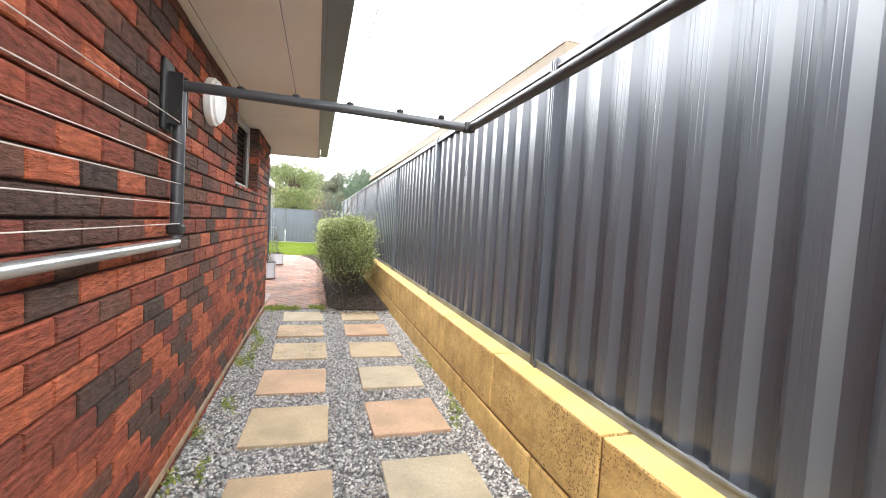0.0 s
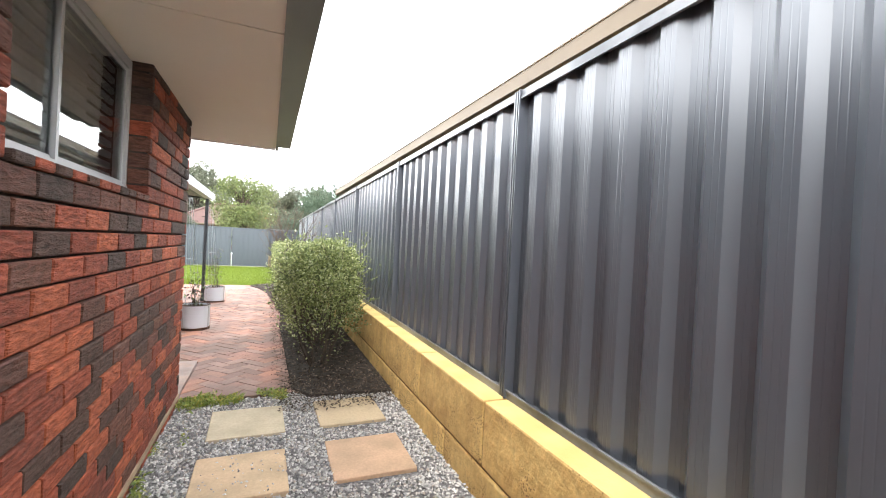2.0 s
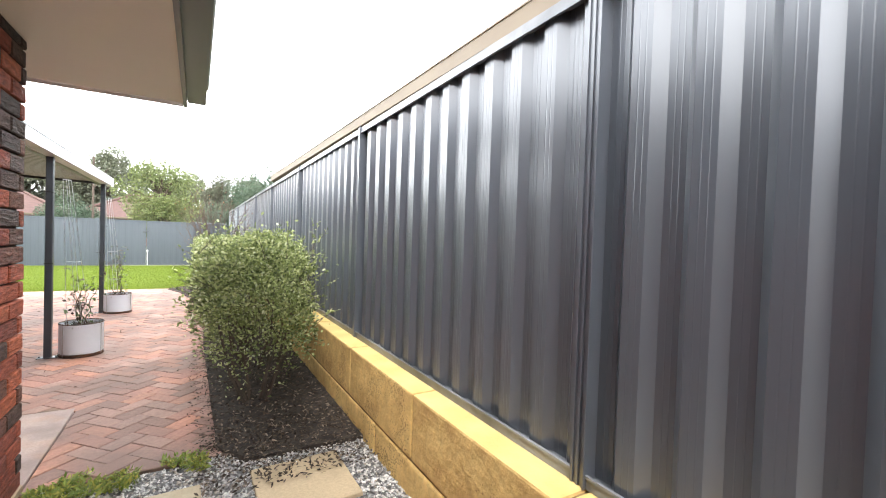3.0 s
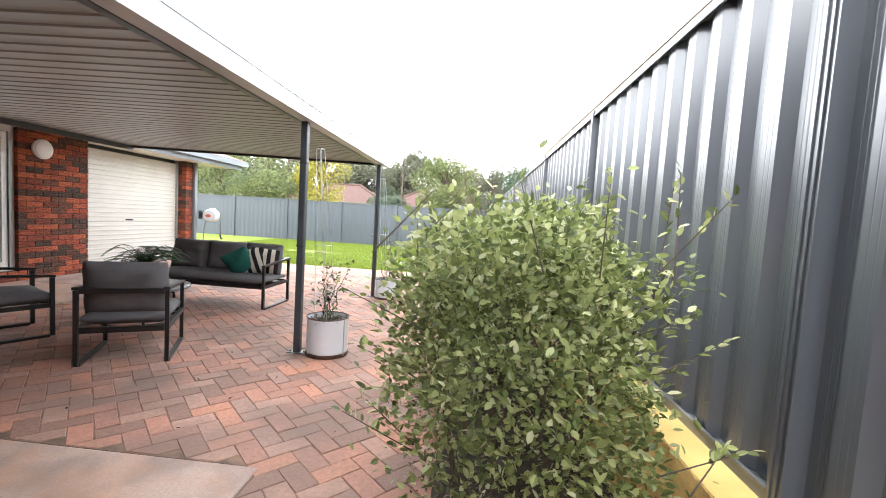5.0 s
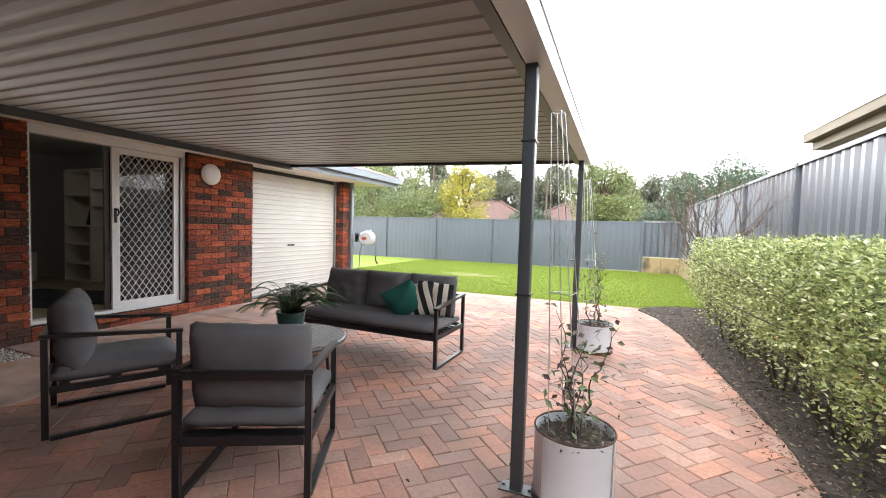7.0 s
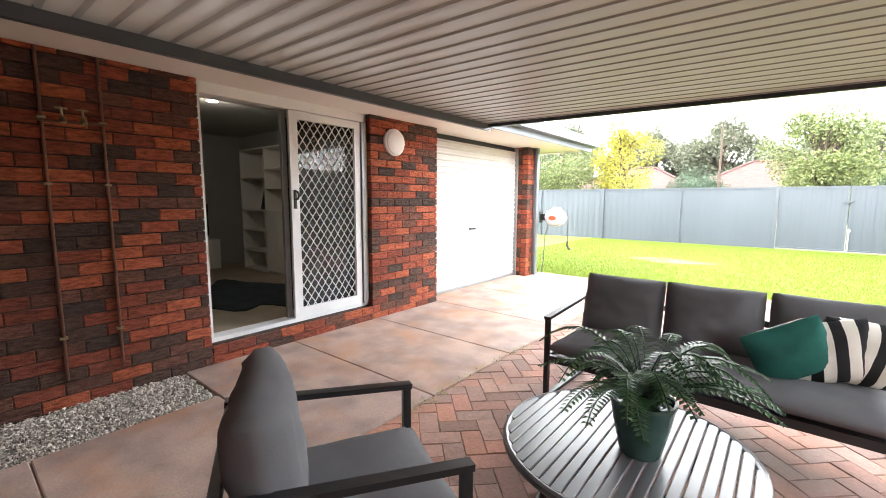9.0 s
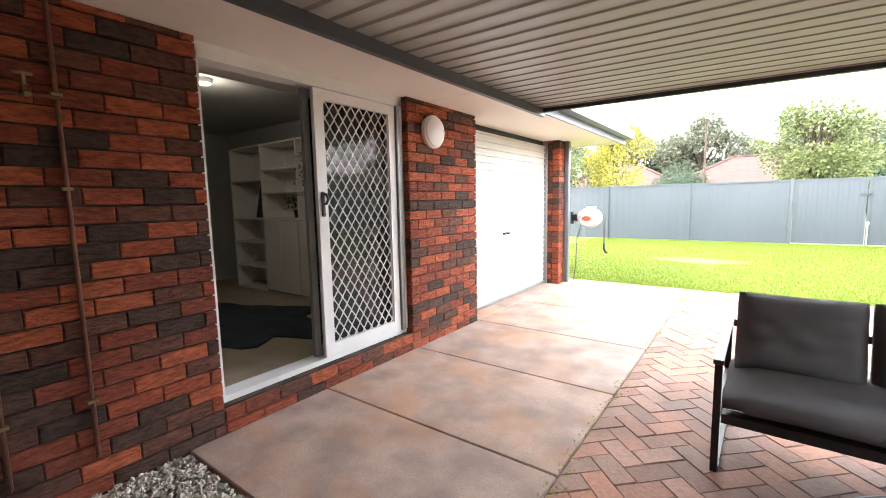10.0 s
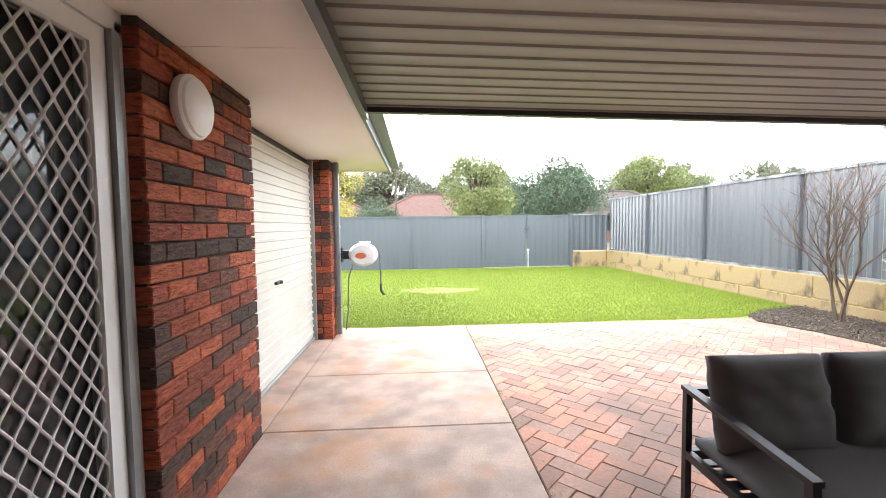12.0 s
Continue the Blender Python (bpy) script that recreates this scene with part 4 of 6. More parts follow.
# ---- lamps on the walls ----
def bulkhead(x, y, z, r):
    lamp = thing("wall_lamp", "round white opal bulkhead lamp on the brick wall", "lamp", pose(x, y, z, 0, 90, 0), "round wall lamps")
    bm = bmesh.new()
    lathe(bm, ((r * 0.96, 0.0), (r, 0.012), (r, 0.04), (r * 0.94, 0.048), (r * 0.5, 0.05)), 36)
    part("rim", bm, M_LAMP, lamp, "white rim", True)
    bm = bmesh.new()
    lathe(bm, ((r * 0.92, 0.046), (r * 0.88, 0.062), (r * 0.7, 0.078), (r * 0.4, 0.088), (r * 0.1, 0.091)), 36)
    part("diffuser", bm, M_LAMP, lamp, "", True)


before = snapshot()
bulkhead(GROUND_W, 9.645, 1.985, 0.15)
settle_west(before)
bulkhead(SIDE_X, 0.72, 1.97, 0.14)

# ---- window on the side wall ----
M_ALU_PALE = material("weathered_aluminium", (0.42, 0.42, 0.42), 0.4, 0.2, dark=(0.36, 0.36, 0.36), scale=4)
M_PANE = bpy.data.materials.new("clear_window_pane")
M_PANE.use_nodes = True
pn, pl = M_PANE.node_tree.nodes, M_PANE.node_tree.links
gloss = pn.new("ShaderNodeBsdfGlossy")
gloss.inputs["Roughness"].default_value = 0.02
see = pn.new("ShaderNodeBsdfTransparent")
see.inputs["Color"].default_value = (0.75, 0.78, 0.78, 1)
blend = pn.new("ShaderNodeMixShader")
blend.inputs["Fac"].default_value = 0.22
pl.new(see.outputs[0], blend.inputs[1])
pl.new(gloss.outputs[0], blend.inputs[2])
pl.new(blend.outputs[0], pn["Material Output"].inputs["Surface"])
window = thing("window_1", "white aluminium sliding window with a slatted blind behind the glass", "window", kind="structure")
W0, W1, WZ0, WZ1 = 1.68, 2.99, 1.60, 2.21
part("window_frame", bars([(0.06, 0.118, W0, W0 + 0.028, WZ0, WZ1), (0.06, 0.118, W1 - 0.028, W1, WZ0, WZ1), (0.06, 0.118, W0, W1, WZ1, WZ1 + 0.045), (0.06, 0.122, W0, W1, WZ0 - 0.04, WZ0)]), M_ALU_PALE, window)
for y0, y1, dx in ((W0 + 0.028, 2.25, 0.0), (2.22, W1 - 0.028, 0.016)):
    sash = part("sash", bars([(0.075 + dx, 0.09 + dx, y0, y0 + 0.022, WZ0, WZ1), (0.075 + dx, 0.09 + dx, y1 - 0.022, y1, WZ0, WZ1), (0.075 + dx, 0.09 + dx, y0 + 0.022, y1 - 0.022, WZ0, WZ0 + 0.02),
                              (0.075 + dx, 0.09 + dx, y0 + 0.022, y1 - 0.022, WZ1 - 0.02, WZ1)]), M_ALU_PALE, window)
    part("pane", one_box(0.081 + dx, 0.085 + dx, y0 + 0.022, y1 - 0.022, WZ0 + 0.02, WZ1 - 0.02), M_PANE, sash)
solid("window_reveal", one_box(-0.6, -0.121, 1.4, 3.2, 1.3, 2.4), M_ROOM, "dim room behind the window", "wall")
blind = thing("blind", "grey slatted blind behind the side window", "blind")
for k in range(11):
    part("slat", rounded(0.035, 0.055, W0 + 0.03, W1 - 0.03, WZ0 + 0.02 + k * 0.055, WZ0 + 0.052 + k * 0.055, 0.004, 1), M_ALU_GREY, blind)

window.location.x = blind.location.x = -0.05

# ---- fold-down clothes line on the side wall ----
line = thing("clothes_line", "charcoal fold-down clothes line with pale wires on the brick wall", "clothes line")
M_LINE = material("charcoal_line_tube", (0.06, 0.062, 0.07), 0.35, dark=(0.045, 0.047, 0.055), scale=6)
LY0, LY1, LZ = -2.45, 0.0, 1.855
for y in (LY1, LY0):
    bm = rounded(SIDE_X - 0.004, SIDE_X + 0.020, y - 0.085, y + 0.04, 1.65, 1.95, 0.008)
    for dy in (-0.045, 0.03):
        box(bm, SIDE_X + 0.018, SIDE_X + 0.075, y + dy - 0.005, y + dy + 0.005, 1.68, 1.90)
    tube(bm, [(SIDE_X + 0.05, y - 0.055, 1.74), (SIDE_X + 0.05, y + 0.045, 1.74)], 0.012, 8)
    part("bracket", bm, M_BLACK, line, "black wall bracket")
    bm = bmesh.new()
    tube(bm, [(SIDE_X + 0.04, y, LZ + 0.005), (0.95, y, LZ), (1.56, y, LZ - 0.012)], 0.024, 12)
    arm = part("arm", bm, M_LINE, line, "charcoal arm", True)
    for x in (0.46, 0.70, 0.95, 1.20, 1.42):
        bm = bmesh.new()
        lathe(bm, ((0.018, 0.0), (0.020, 0.012), (0.012, 0.018)), 10, (x, y, LZ + 0.016))
        part("line_button", bm, M_BLACK, arm)
    bm = bmesh.new()
    tube(bm, [(0.215, y, 1.83), (0.215, y, 1.19)], 0.0265, 14)
    drop = part("drop_arm", bm, M_LINE, line, "charcoal arm folded down", True)
    part("collar", rounded(0.184, 0.246, y - 0.032, y + 0.032, 1.20, 1.245, 0.008), M_BLACK, drop)
    part("end_cap", rounded(1.545, 1.605, y - 0.03, y + 0.03, LZ - 0.036, LZ + 0.016, 0.008), M_BLACK, line)
bm = bmesh.new()
tube(bm, [(1.585, LY0, LZ - 0.012), (1.585, LY1, LZ - 0.012)], 0.0215, 12)
part("front_bar", bm, M_LINE, line, "", True)
bm = bmesh.new()
tube(bm, [(0.222, LY0, 1.165), (0.222, LY1 - 0.02, 1.165), (0.215, LY1, 1.175), (0.215, LY1, 1.205)], 0.0185, 12)
part("lower_bar", bm, M_GALV, line, "bare galvanised bar", True)
for k, x in enumerate((0.46, 0.70, 0.95, 1.20, 1.42)):
    bm = bmesh.new()
    tube(bm, [(x, LY0, LZ + 0.03), (x, (LY0 + LY1) / 2, LZ + 0.02), (x, LY1, LZ + 0.03)], 0.0016, 5)
    part("wire", bm, M_HOSE, line, "")
bm = bmesh.new()
tube(bm, [(1.585, LY1, LZ - 0.03), (1.588, LY1 + 0.004, LZ - 0.14), (1.570, LY1 - 0.004, LZ - 0.27)], 0.0022, 5)
part("loose_end", bm, M_HOSE, line, "loose end of the line wire")
for k in range(6):
    z = 1.25 + k * 0.088
    bm = bmesh.new()
    tube(bm, [(0.232, LY0, z), (0.232, (LY0 + LY1) / 2, z - 0.008), (0.232, LY1, z)], 0.0018, 5)
    part("wire", bm, M_WIRE, line, "pale line wire")

# ---- pipes, tap, downpipe, hose reel ----
before = snapshot()
pipes = thing("tap_pipes", "two aged copper pipes with taps on the brick wall", "pipe")
for y in (6.71, 7.005):
    bm = bmesh.new()
    tube(bm, [(GROUND_W + 0.016, y, 2.24), (GROUND_W + 0.016, y, 0.19), (GROUND_W - 0.01, y, 0.16)], 0.0095, 8)
    pipe = part("pipe", bm, M_COPPER, pipes, "", True)
    for z in (1.83, 1.43, 0.45):
        part("clip", rounded(GROUND_W - 0.001, GROUND_W + 0.028, y - 0.02, y + 0.02, z - 0.008, z + 0.008, 0.002, 1), M_BRASS, pipe)
bm = bmesh.new()
tube(bm, [(GROUND_W + 0.02, 6.69, 1.81), (GROUND_W + 0.02, 7.02, 1.82)], 0.01, 8)
part("cross_pipe", bm, M_COPPER, pipes, "", True)
for y in (6.80, 6.90):
    bm = bmesh.new()
    tube(bm, [(GROUND_W + 0.02, y, 1.815), (GROUND_W + 0.08, y, 1.83), (GROUND_W + 0.11, y, 1.80)], 0.013, 8)
    tube(bm, [(GROUND_W + 0.06, y, 1.83), (GROUND_W + 0.06, y, 1.89)], 0.008, 8)
    tube(bm, [(GROUND_W + 0.06, y - 0.03, 1.89), (GROUND_W + 0.06, y + 0.03, 1.89)], 0.007, 6)
    part("tap", bm, M_BRASS, pipes, "weathered brass tap", True)

downpipe = thing("downpipe", "slate steel downpipe at the house corner", "pipe")
part("pipe", rounded(GROUND_W + 0.004, GROUND_W + 0.075, 13.08, 13.17, 0.0, SOFFIT - 0.014, 0.012), M_GUTTER, downpipe, "", True)
for z in (0.5, 1.4):
    part("strap", rounded(GROUND_W, GROUND_W + 0.079, 13.074, 13.176, z, z + 0.025, 0.003, 1), M_GUTTER, downpipe)
bm = bmesh.new()
tube(bm, [(GROUND_W + 0.02, 13.02, 0.02), (GROUND_W + 0.02, 13.02, 0.36), (GROUND_W + 0.06, 13.02, 0.40), (GROUND_W + 0.10, 13.02, 0.37)], 0.01, 8)
tap = solid("garden_tap", bm, M_BRASS, "small brass garden tap on a copper riser", "tap", "thing", True)

reel = thing("hose_reel", "pale grey wall-mounted retractable hose reel with an orange badge", "hose reel", pose(-5.40, 13.30, 1.04) @ Matrix.Scale(1.12, 4))
bm = bmesh.new()
lathe(bm, ((0.06, -0.09), (0.125, -0.085), (0.15, -0.05), (0.158, 0.0), (0.15, 0.05), (0.125, 0.085), (0.06, 0.09)), 32)
bmesh.ops.rotate(bm, verts=bm.verts[:], cent=(0, 0, 0), matrix=Matrix.Rotation(radians(90), 3, "X"))
bmesh.ops.scale(bm, verts=bm.verts[:], vec=(1.12, 1.0, 0.92))
part("drum", bm, M_REEL, reel, "", True)
bm = bmesh.new()
lathe(bm, ((0.075, 0.0), (0.07, 0.006), (0.02, 0.008)), 24)
bmesh.ops.rotate(bm, verts=bm.verts[:], cent=(0, 0, 0), matrix=Matrix.Rotation(radians(90), 3, "X"))
bmesh.ops.scale(bm, verts=bm.verts[:], vec=(1.1, 1, 0.62))
part("badge", bm, M_ORANGE, reel, "orange badge", True, pose(-0.02, -0.089, -0.01) @ Matrix.Scale(0.78, 4))
part("bracket", bars([(-0.25, -0.13, -0.03, 0.03, -0.05, 0.05), (-0.262, -0.245, -0.05, 0.05, -0.09, 0.09)]), M_BLACK, reel, "black swivel bracket")
part("carry_handle", rounded(-0.05, 0.09, -0.02, 0.02, 0.135, 0.16, 0.008), M_REEL, reel)
bm = bmesh.new()
tube(bm, [(0.15, 0, 0.06), (0.19, 0, 0.09), (0.20, 0, 0.0), (0.205, 0, -0.25), (0.205, 0, -0.36)], 0.009, 8)
part("hose", bm, M_HOSE, reel, "grey hose tail", True)
bm = bmesh.new()
tube(bm, [(0.205, 0, -0.36), (0.205, 0, -0.44), (0.235, 0, -0.49), (0.26, 0, -0.485)], [0.014, 0.016, 0.02, 0.014], 8)
part("nozzle", bm, M_BLACK, reel, "black hose nozzle", True)
bm = bmesh.new()
tube(bm, [(-0.12, 0.02, -0.08), (-0.19, 0.03, -0.3), (-0.20, 0.02, -0.7), (-0.24, 0.0, -1.03)], 0.008, 8)
part("feed_hose", bm, M_HOSE, reel, "", True)
settle_west(before)


# ---- outdoor lounge ----
def cushion(w, d, h, puff=0.03, mat=None, parent=None, at=None, name="cushion", label="", wrinkle=0.006, seed=0.0):
    """A soft box cushion, bulged on its faces with pinched corners and creases; lies centred on its base."""
    bm = bmesh.new()
    n = 14
    grid = {}
    for side in (0, 1):
        for i in range(n + 1):
            for j in range(n + 1):
                u, v = i / n * 2 - 1, j / n * 2 - 1
                bulge = (1 - abs(u) ** 3.2) * (1 - abs(v) ** 3.2)
                edge = max(abs(u), abs(v))
                pinch = 1 - 0.025 * (1 - u * u) * v * v - 0.0125 * (1 - v * v) * u * u - 0.022 * (u * v) ** 6
                z = h / 2 + (1 if side else -1) * (h / 2 * (0.30 if edge > 0.999 else 0.62 + 0.38 * min(1.0, (1 - edge) * 4)) + puff * bulge)
                crease = (noise.noise(Vector((u * 3.1 + seed, v * 3.1, side * 5.0 + seed))) + 0.6 * edge * noise.noise(Vector((u * 8.0 + seed, v * 3.0, side * 5.0)))) * wrinkle
                grid[side, i, j] = bm.verts.new((u * w / 2 * pinch, v * d / 2 * pinch, z + crease))
    for side in (0, 1):
        for i in range(n):
            for j in range(n):
                f = (grid[side, i, j], grid[side, i + 1, j], grid[side, i + 1, j + 1], grid[side, i, j + 1])
                bm.faces.new(f if side else f[::-1])
    rim = [(i, 0) for i in range(n)] + [(n, j) for j in range(n)] + [(i, n) for i in range(n, 0, -1)] + [(0, j) for j in range(n, 0, -1)]
    for a, b in zip(rim, rim[1:] + rim[:1]):
        bm.faces.new((grid[0, a[0], a[1]], grid[0, b[0], b[1]], grid[1, b[0], b[1]], grid[1, a[0], a[1]]))
    ob = part(name, bm, mat or M_FABRIC, parent, label, False, at)
    ob.data.shade_smooth()
    return ob


def bar_between(bm, a, b, w, h):
    """A flat bar from a to b, w across and h high, with squared ends."""
    a, b = Vector(a), Vector(b)
    d = (b - a).normalized()
    s = d.cross(Vector((0, 0, 1)))
    s = s.normalized() if s.length > 1e-4 else Vector((1, 0, 0))
    u = s.cross(d)
    ring = [[bm.verts.new(p + s * x * w / 2 + u * y * h / 2) for x, y in ((-1, -1), (1, -1), (1, 1), (-1, 1))] for p in (a, b)]
    for k in range(4):
        bm.faces.new((ring[0][k], ring[0][(k + 1) % 4], ring[1][(k + 1) % 4], ring[1][k]))
    bm.faces.new(ring[0][::-1])
    bm.faces.new(ring[1])


def lounge(name, label, category, width, seats, at, group=""):
    """Steel-framed lounge seat; local y points to its front."""
    ob = thing(name, label, category, at, group)
    d = 0.70
    for sx in (-1, 1):
        x = sx * (width / 2 - 0.02)
        bm = bmesh.new()
        bar_between(bm, (x, d / 2 - 0.02, 0.012), (x, d / 2 - 0.02, 0.55), 0.030, 0.032)
        part("front_leg", bm, M_CHARCOAL, ob)
        bm = bmesh.new()
        bar_between(bm, (x, -d / 2 + 0.02, 0.012), (x, -d / 2 + 0.02, 0.60), 0.030, 0.032)
        part("back_leg", bm, M_CHARCOAL, ob)
        bm = bmesh.new()
        bar_between(bm, (x, -d / 2 + 0.04, 0.0125), (x, d / 2 - 0.04, 0.0125), 0.034, 0.024)
        part("floor_runner", bm, M_CHARCOAL, ob)
        bm = bmesh.new()
        bar_between(bm, (x, -d / 2, 0.615), (x, d / 2, 0.563), 0.042, 0.022)
        part("armrest", bm, M_CHARCOAL, ob)
        bm = bmesh.new()
        bar_between(bm, (x, -d / 2 + 0.04, 0.295), (x, d / 2 - 0.04, 0.295), 0.03, 0.04)
        part("side_rail", bm, M_CHARCOAL, ob)
    for y in (-d / 2 + 0.02, d / 2 - 0.02):
        bm = bmesh.new()
        bar_between(bm, (-width / 2 + 0.04, y, 0.29), (width / 2 - 0.04, y, 0.29), 0.03, 0.045)
        part("seat_rail", bm, M_CHARCOAL, ob)
    bm = bmesh.new()
    bar_between(bm, (-width / 2 + 0.04, -d / 2 + 0.018, 0.595), (width / 2 - 0.04, -d / 2 + 0.018, 0.595), 0.03, 0.04)
    part("back_rail", bm, M_CHARCOAL, ob)
    for k in range(max(3, int(width / 0.22))):
        y = -d / 2 + 0.1 + k * (d - 0.2) / max(2, int(width / 0.22) - 1)
        bm = bmesh.new()
        bar_between(bm, (-width / 2 + 0.035, y, 0.285), (width / 2 - 0.035, y, 0.285), 0.05, 0.012)
        part("seat_slat", bm, M_CHARCOAL, ob)
    seat = cushion(width - 0.055, d - 0.03, 0.10, 0.012, parent=ob, at=pose(0, 0.02, 0.315), name="seat_cushion", seed=width)
    w = (width - 0.10) / seats
    for k in range(seats):
        x = -width / 2 + 0.05 + w * (k + 0.5)
        cushion(w - 0.012 + (0.05 if seats == 1 else 0), 0.43, 0.13, 0.035, parent=ob, at=pose(x, -d / 2 + 0.205, 0.605, 100 + 4 * ((k * 7) % 3 - 1), 0, 2 * ((k * 5) % 3 - 1)), name="back_cushion", wrinkle=0.018, seed=width + k * 3.3)
    return ob


lounge("lounge_chair", "charcoal steel lounge chair with grey cushions, its back to the path", "chair", 0.63, 1, pose(-1.715, 6.825, 0, 0, 0, 27.5), "lounge chairs round the table")
lounge("lounge_chair", "charcoal steel lounge chair with grey cushions beside the house", "chair", 0.62, 1, pose(-3.10, 6.86, 0, 0, 0, -28), "lounge chairs round the table")
SOFA = pose(-2.335, 8.94, 0, 0, 0, 178.5)
lounge("sofa", "three-seat charcoal steel outdoor sofa with grey cushions", "sofa", 1.74, 3, SOFA)


def striped_pillow(at):
    ob = thing("throw_pillow", "black and white striped throw pillow on the sofa", "pillow", at, "throw pillows")
    base = cushion(0.42, 0.42, 0.07, 0.05, M_WHITE_FABRIC, ob, pose(0, 0, 0), "cover", "", 0.006, 4.0)
    base.data.materials.append(M_BLACK_FABRIC)
    for p in base.data.polygons:
        u = p.center.x / 0.42 + 0.5
        if int(u * 7) % 2 == 0:
            p.material_index = 1
    return ob


def plain_pillow(at):
    ob = thing("throw_pillow", "teal green throw pillow with a pale back on the sofa", "pillow", at, "throw pillows")
    base = cushion(0.42, 0.42, 0.07, 0.05, M_GREEN_FABRIC, ob, pose(0, 0, 0), "cover", "", 0.006, 7.0)
    base.data.materials.append(M_WHITE_FABRIC)
    for p in base.data.polygons:
        if p.center.z > 0.04:
            p.material_index = 1
    return ob


striped_pillow(SOFA @ pose(-0.53, 0.05, 0.565, 74, 14, 16) @ Matrix.Scale(0.86, 4))
striped_pillow(SOFA @ pose(-0.66, -0.02, 0.575, 76, -6, 22) @ Matrix.Scale(0.86, 4))
plain_pillow(SOFA @ pose(-0.40, 0.13, 0.56, 66, 28, 14) @ Matrix.Scale(0.84, 4))

# ---- round slatted table with a fern ----
TX, TY, TZ, TR = -2.45, 7.75, 0.39, 0.46
table = thing("coffee_table", "round charcoal outdoor table with a slatted top", "table", pose(TX, TY, 0))
bm = bmesh.new()
ring_pts = [(TR * math.cos(2 * math.pi * k / 56), TR * math.sin(2 * math.pi * k / 56), TZ - 0.014) for k in range(57)]
tube(bm, ring_pts, 0.016, 8, False)
part("rim", bm, M_TABLE, table, "", True)
for k in range(-10, 11):
    x = k * 0.0442
    half_len = math.sqrt(max(0.0, TR ** 2 - x ** 2)) - 0.006
    if half_len > 0.05:
        part("slat", rounded(x - 0.0195, x + 0.0195, -half_len, half_len, TZ - 0.014, TZ, 0.003, 1), M_TABLE, table)
for k in range(4):
    a = math.pi / 4 + k * math.pi / 2
    bm = bmesh.new()
    tube(bm, [(0.3 * math.cos(a), 0.3 * math.sin(a), TZ - 0.016), (0.34 * math.cos(a), 0.34 * math.sin(a), 0.012)], 0.014, 8)
    part("leg", bm, M_CHARCOAL, table)
bm = bmesh.new()
tube(bm, [(0.34 * math.cos(2 * math.pi * k / 40), 0.34 * math.sin(2 * math.pi * k / 40), 0.012) for k in range(41)], 0.012, 8, False)
part("floor_ring", bm, M_CHARCOAL, table, "", True)

fern = thing("potted_fern", "green fern in a dark green glazed pot on the table", "plant", pose(-2.38, 7.72, TZ))
bm = bmesh.new()
lathe(bm, ((0.07, 0.0), (0.075, 0.01), (0.10, 0.12), (0.112, 0.19), (0.116, 0.20), (0.116, 0.215), (0.106, 0.215), (0.10, 0.19), (0.02, 0.185)), 36)
part("pot", bm, M_POT_GREEN, fern, "dark green glazed pot", True)
rng = random.Random(5)
for k in range(44):
    a = rng.random() * 2 * math.pi
    reach, lift = 0.20 + rng.random() * 0.24, 0.12 + rng.random() * 0.20
    pts = []
    for i in range(9):
        s = i / 8
        r = reach * s
        z = 0.19 + lift * (1.9 * s - 1.55 * s * s) * 1.4
        pts.append(Vector((r * math.cos(a + 0.25 * s), r * math.sin(a + 0.25 * s), z)))
    vs, fs = [], []
    for i in range(1, 9):
        for f in (0.0, 0.33, 0.66):
            p = pts[i - 1].lerp(pts[i], f)
            d = (pts[i] - pts[i - 1]).normalized()
            sd = d.cross(Vector((0, 0, 1))).normalized()
            length = 0.075 * (1 - 0.85 * ((i - 1 + f) / 8)) + 0.008
            for sgn in (-1, 1):
                leafy(vs, fs, p, sd * sgn + d * 0.45 + Vector((0, 0, -0.15)), length, 0.016)
    bm = bmesh.new()
    tube(bm, pts, 0.0025, 4)
    frond = part("frond", bm, M_FERN, fern)
    mesh_from("leaf_blade", vs, fs, M_FERN, frond)


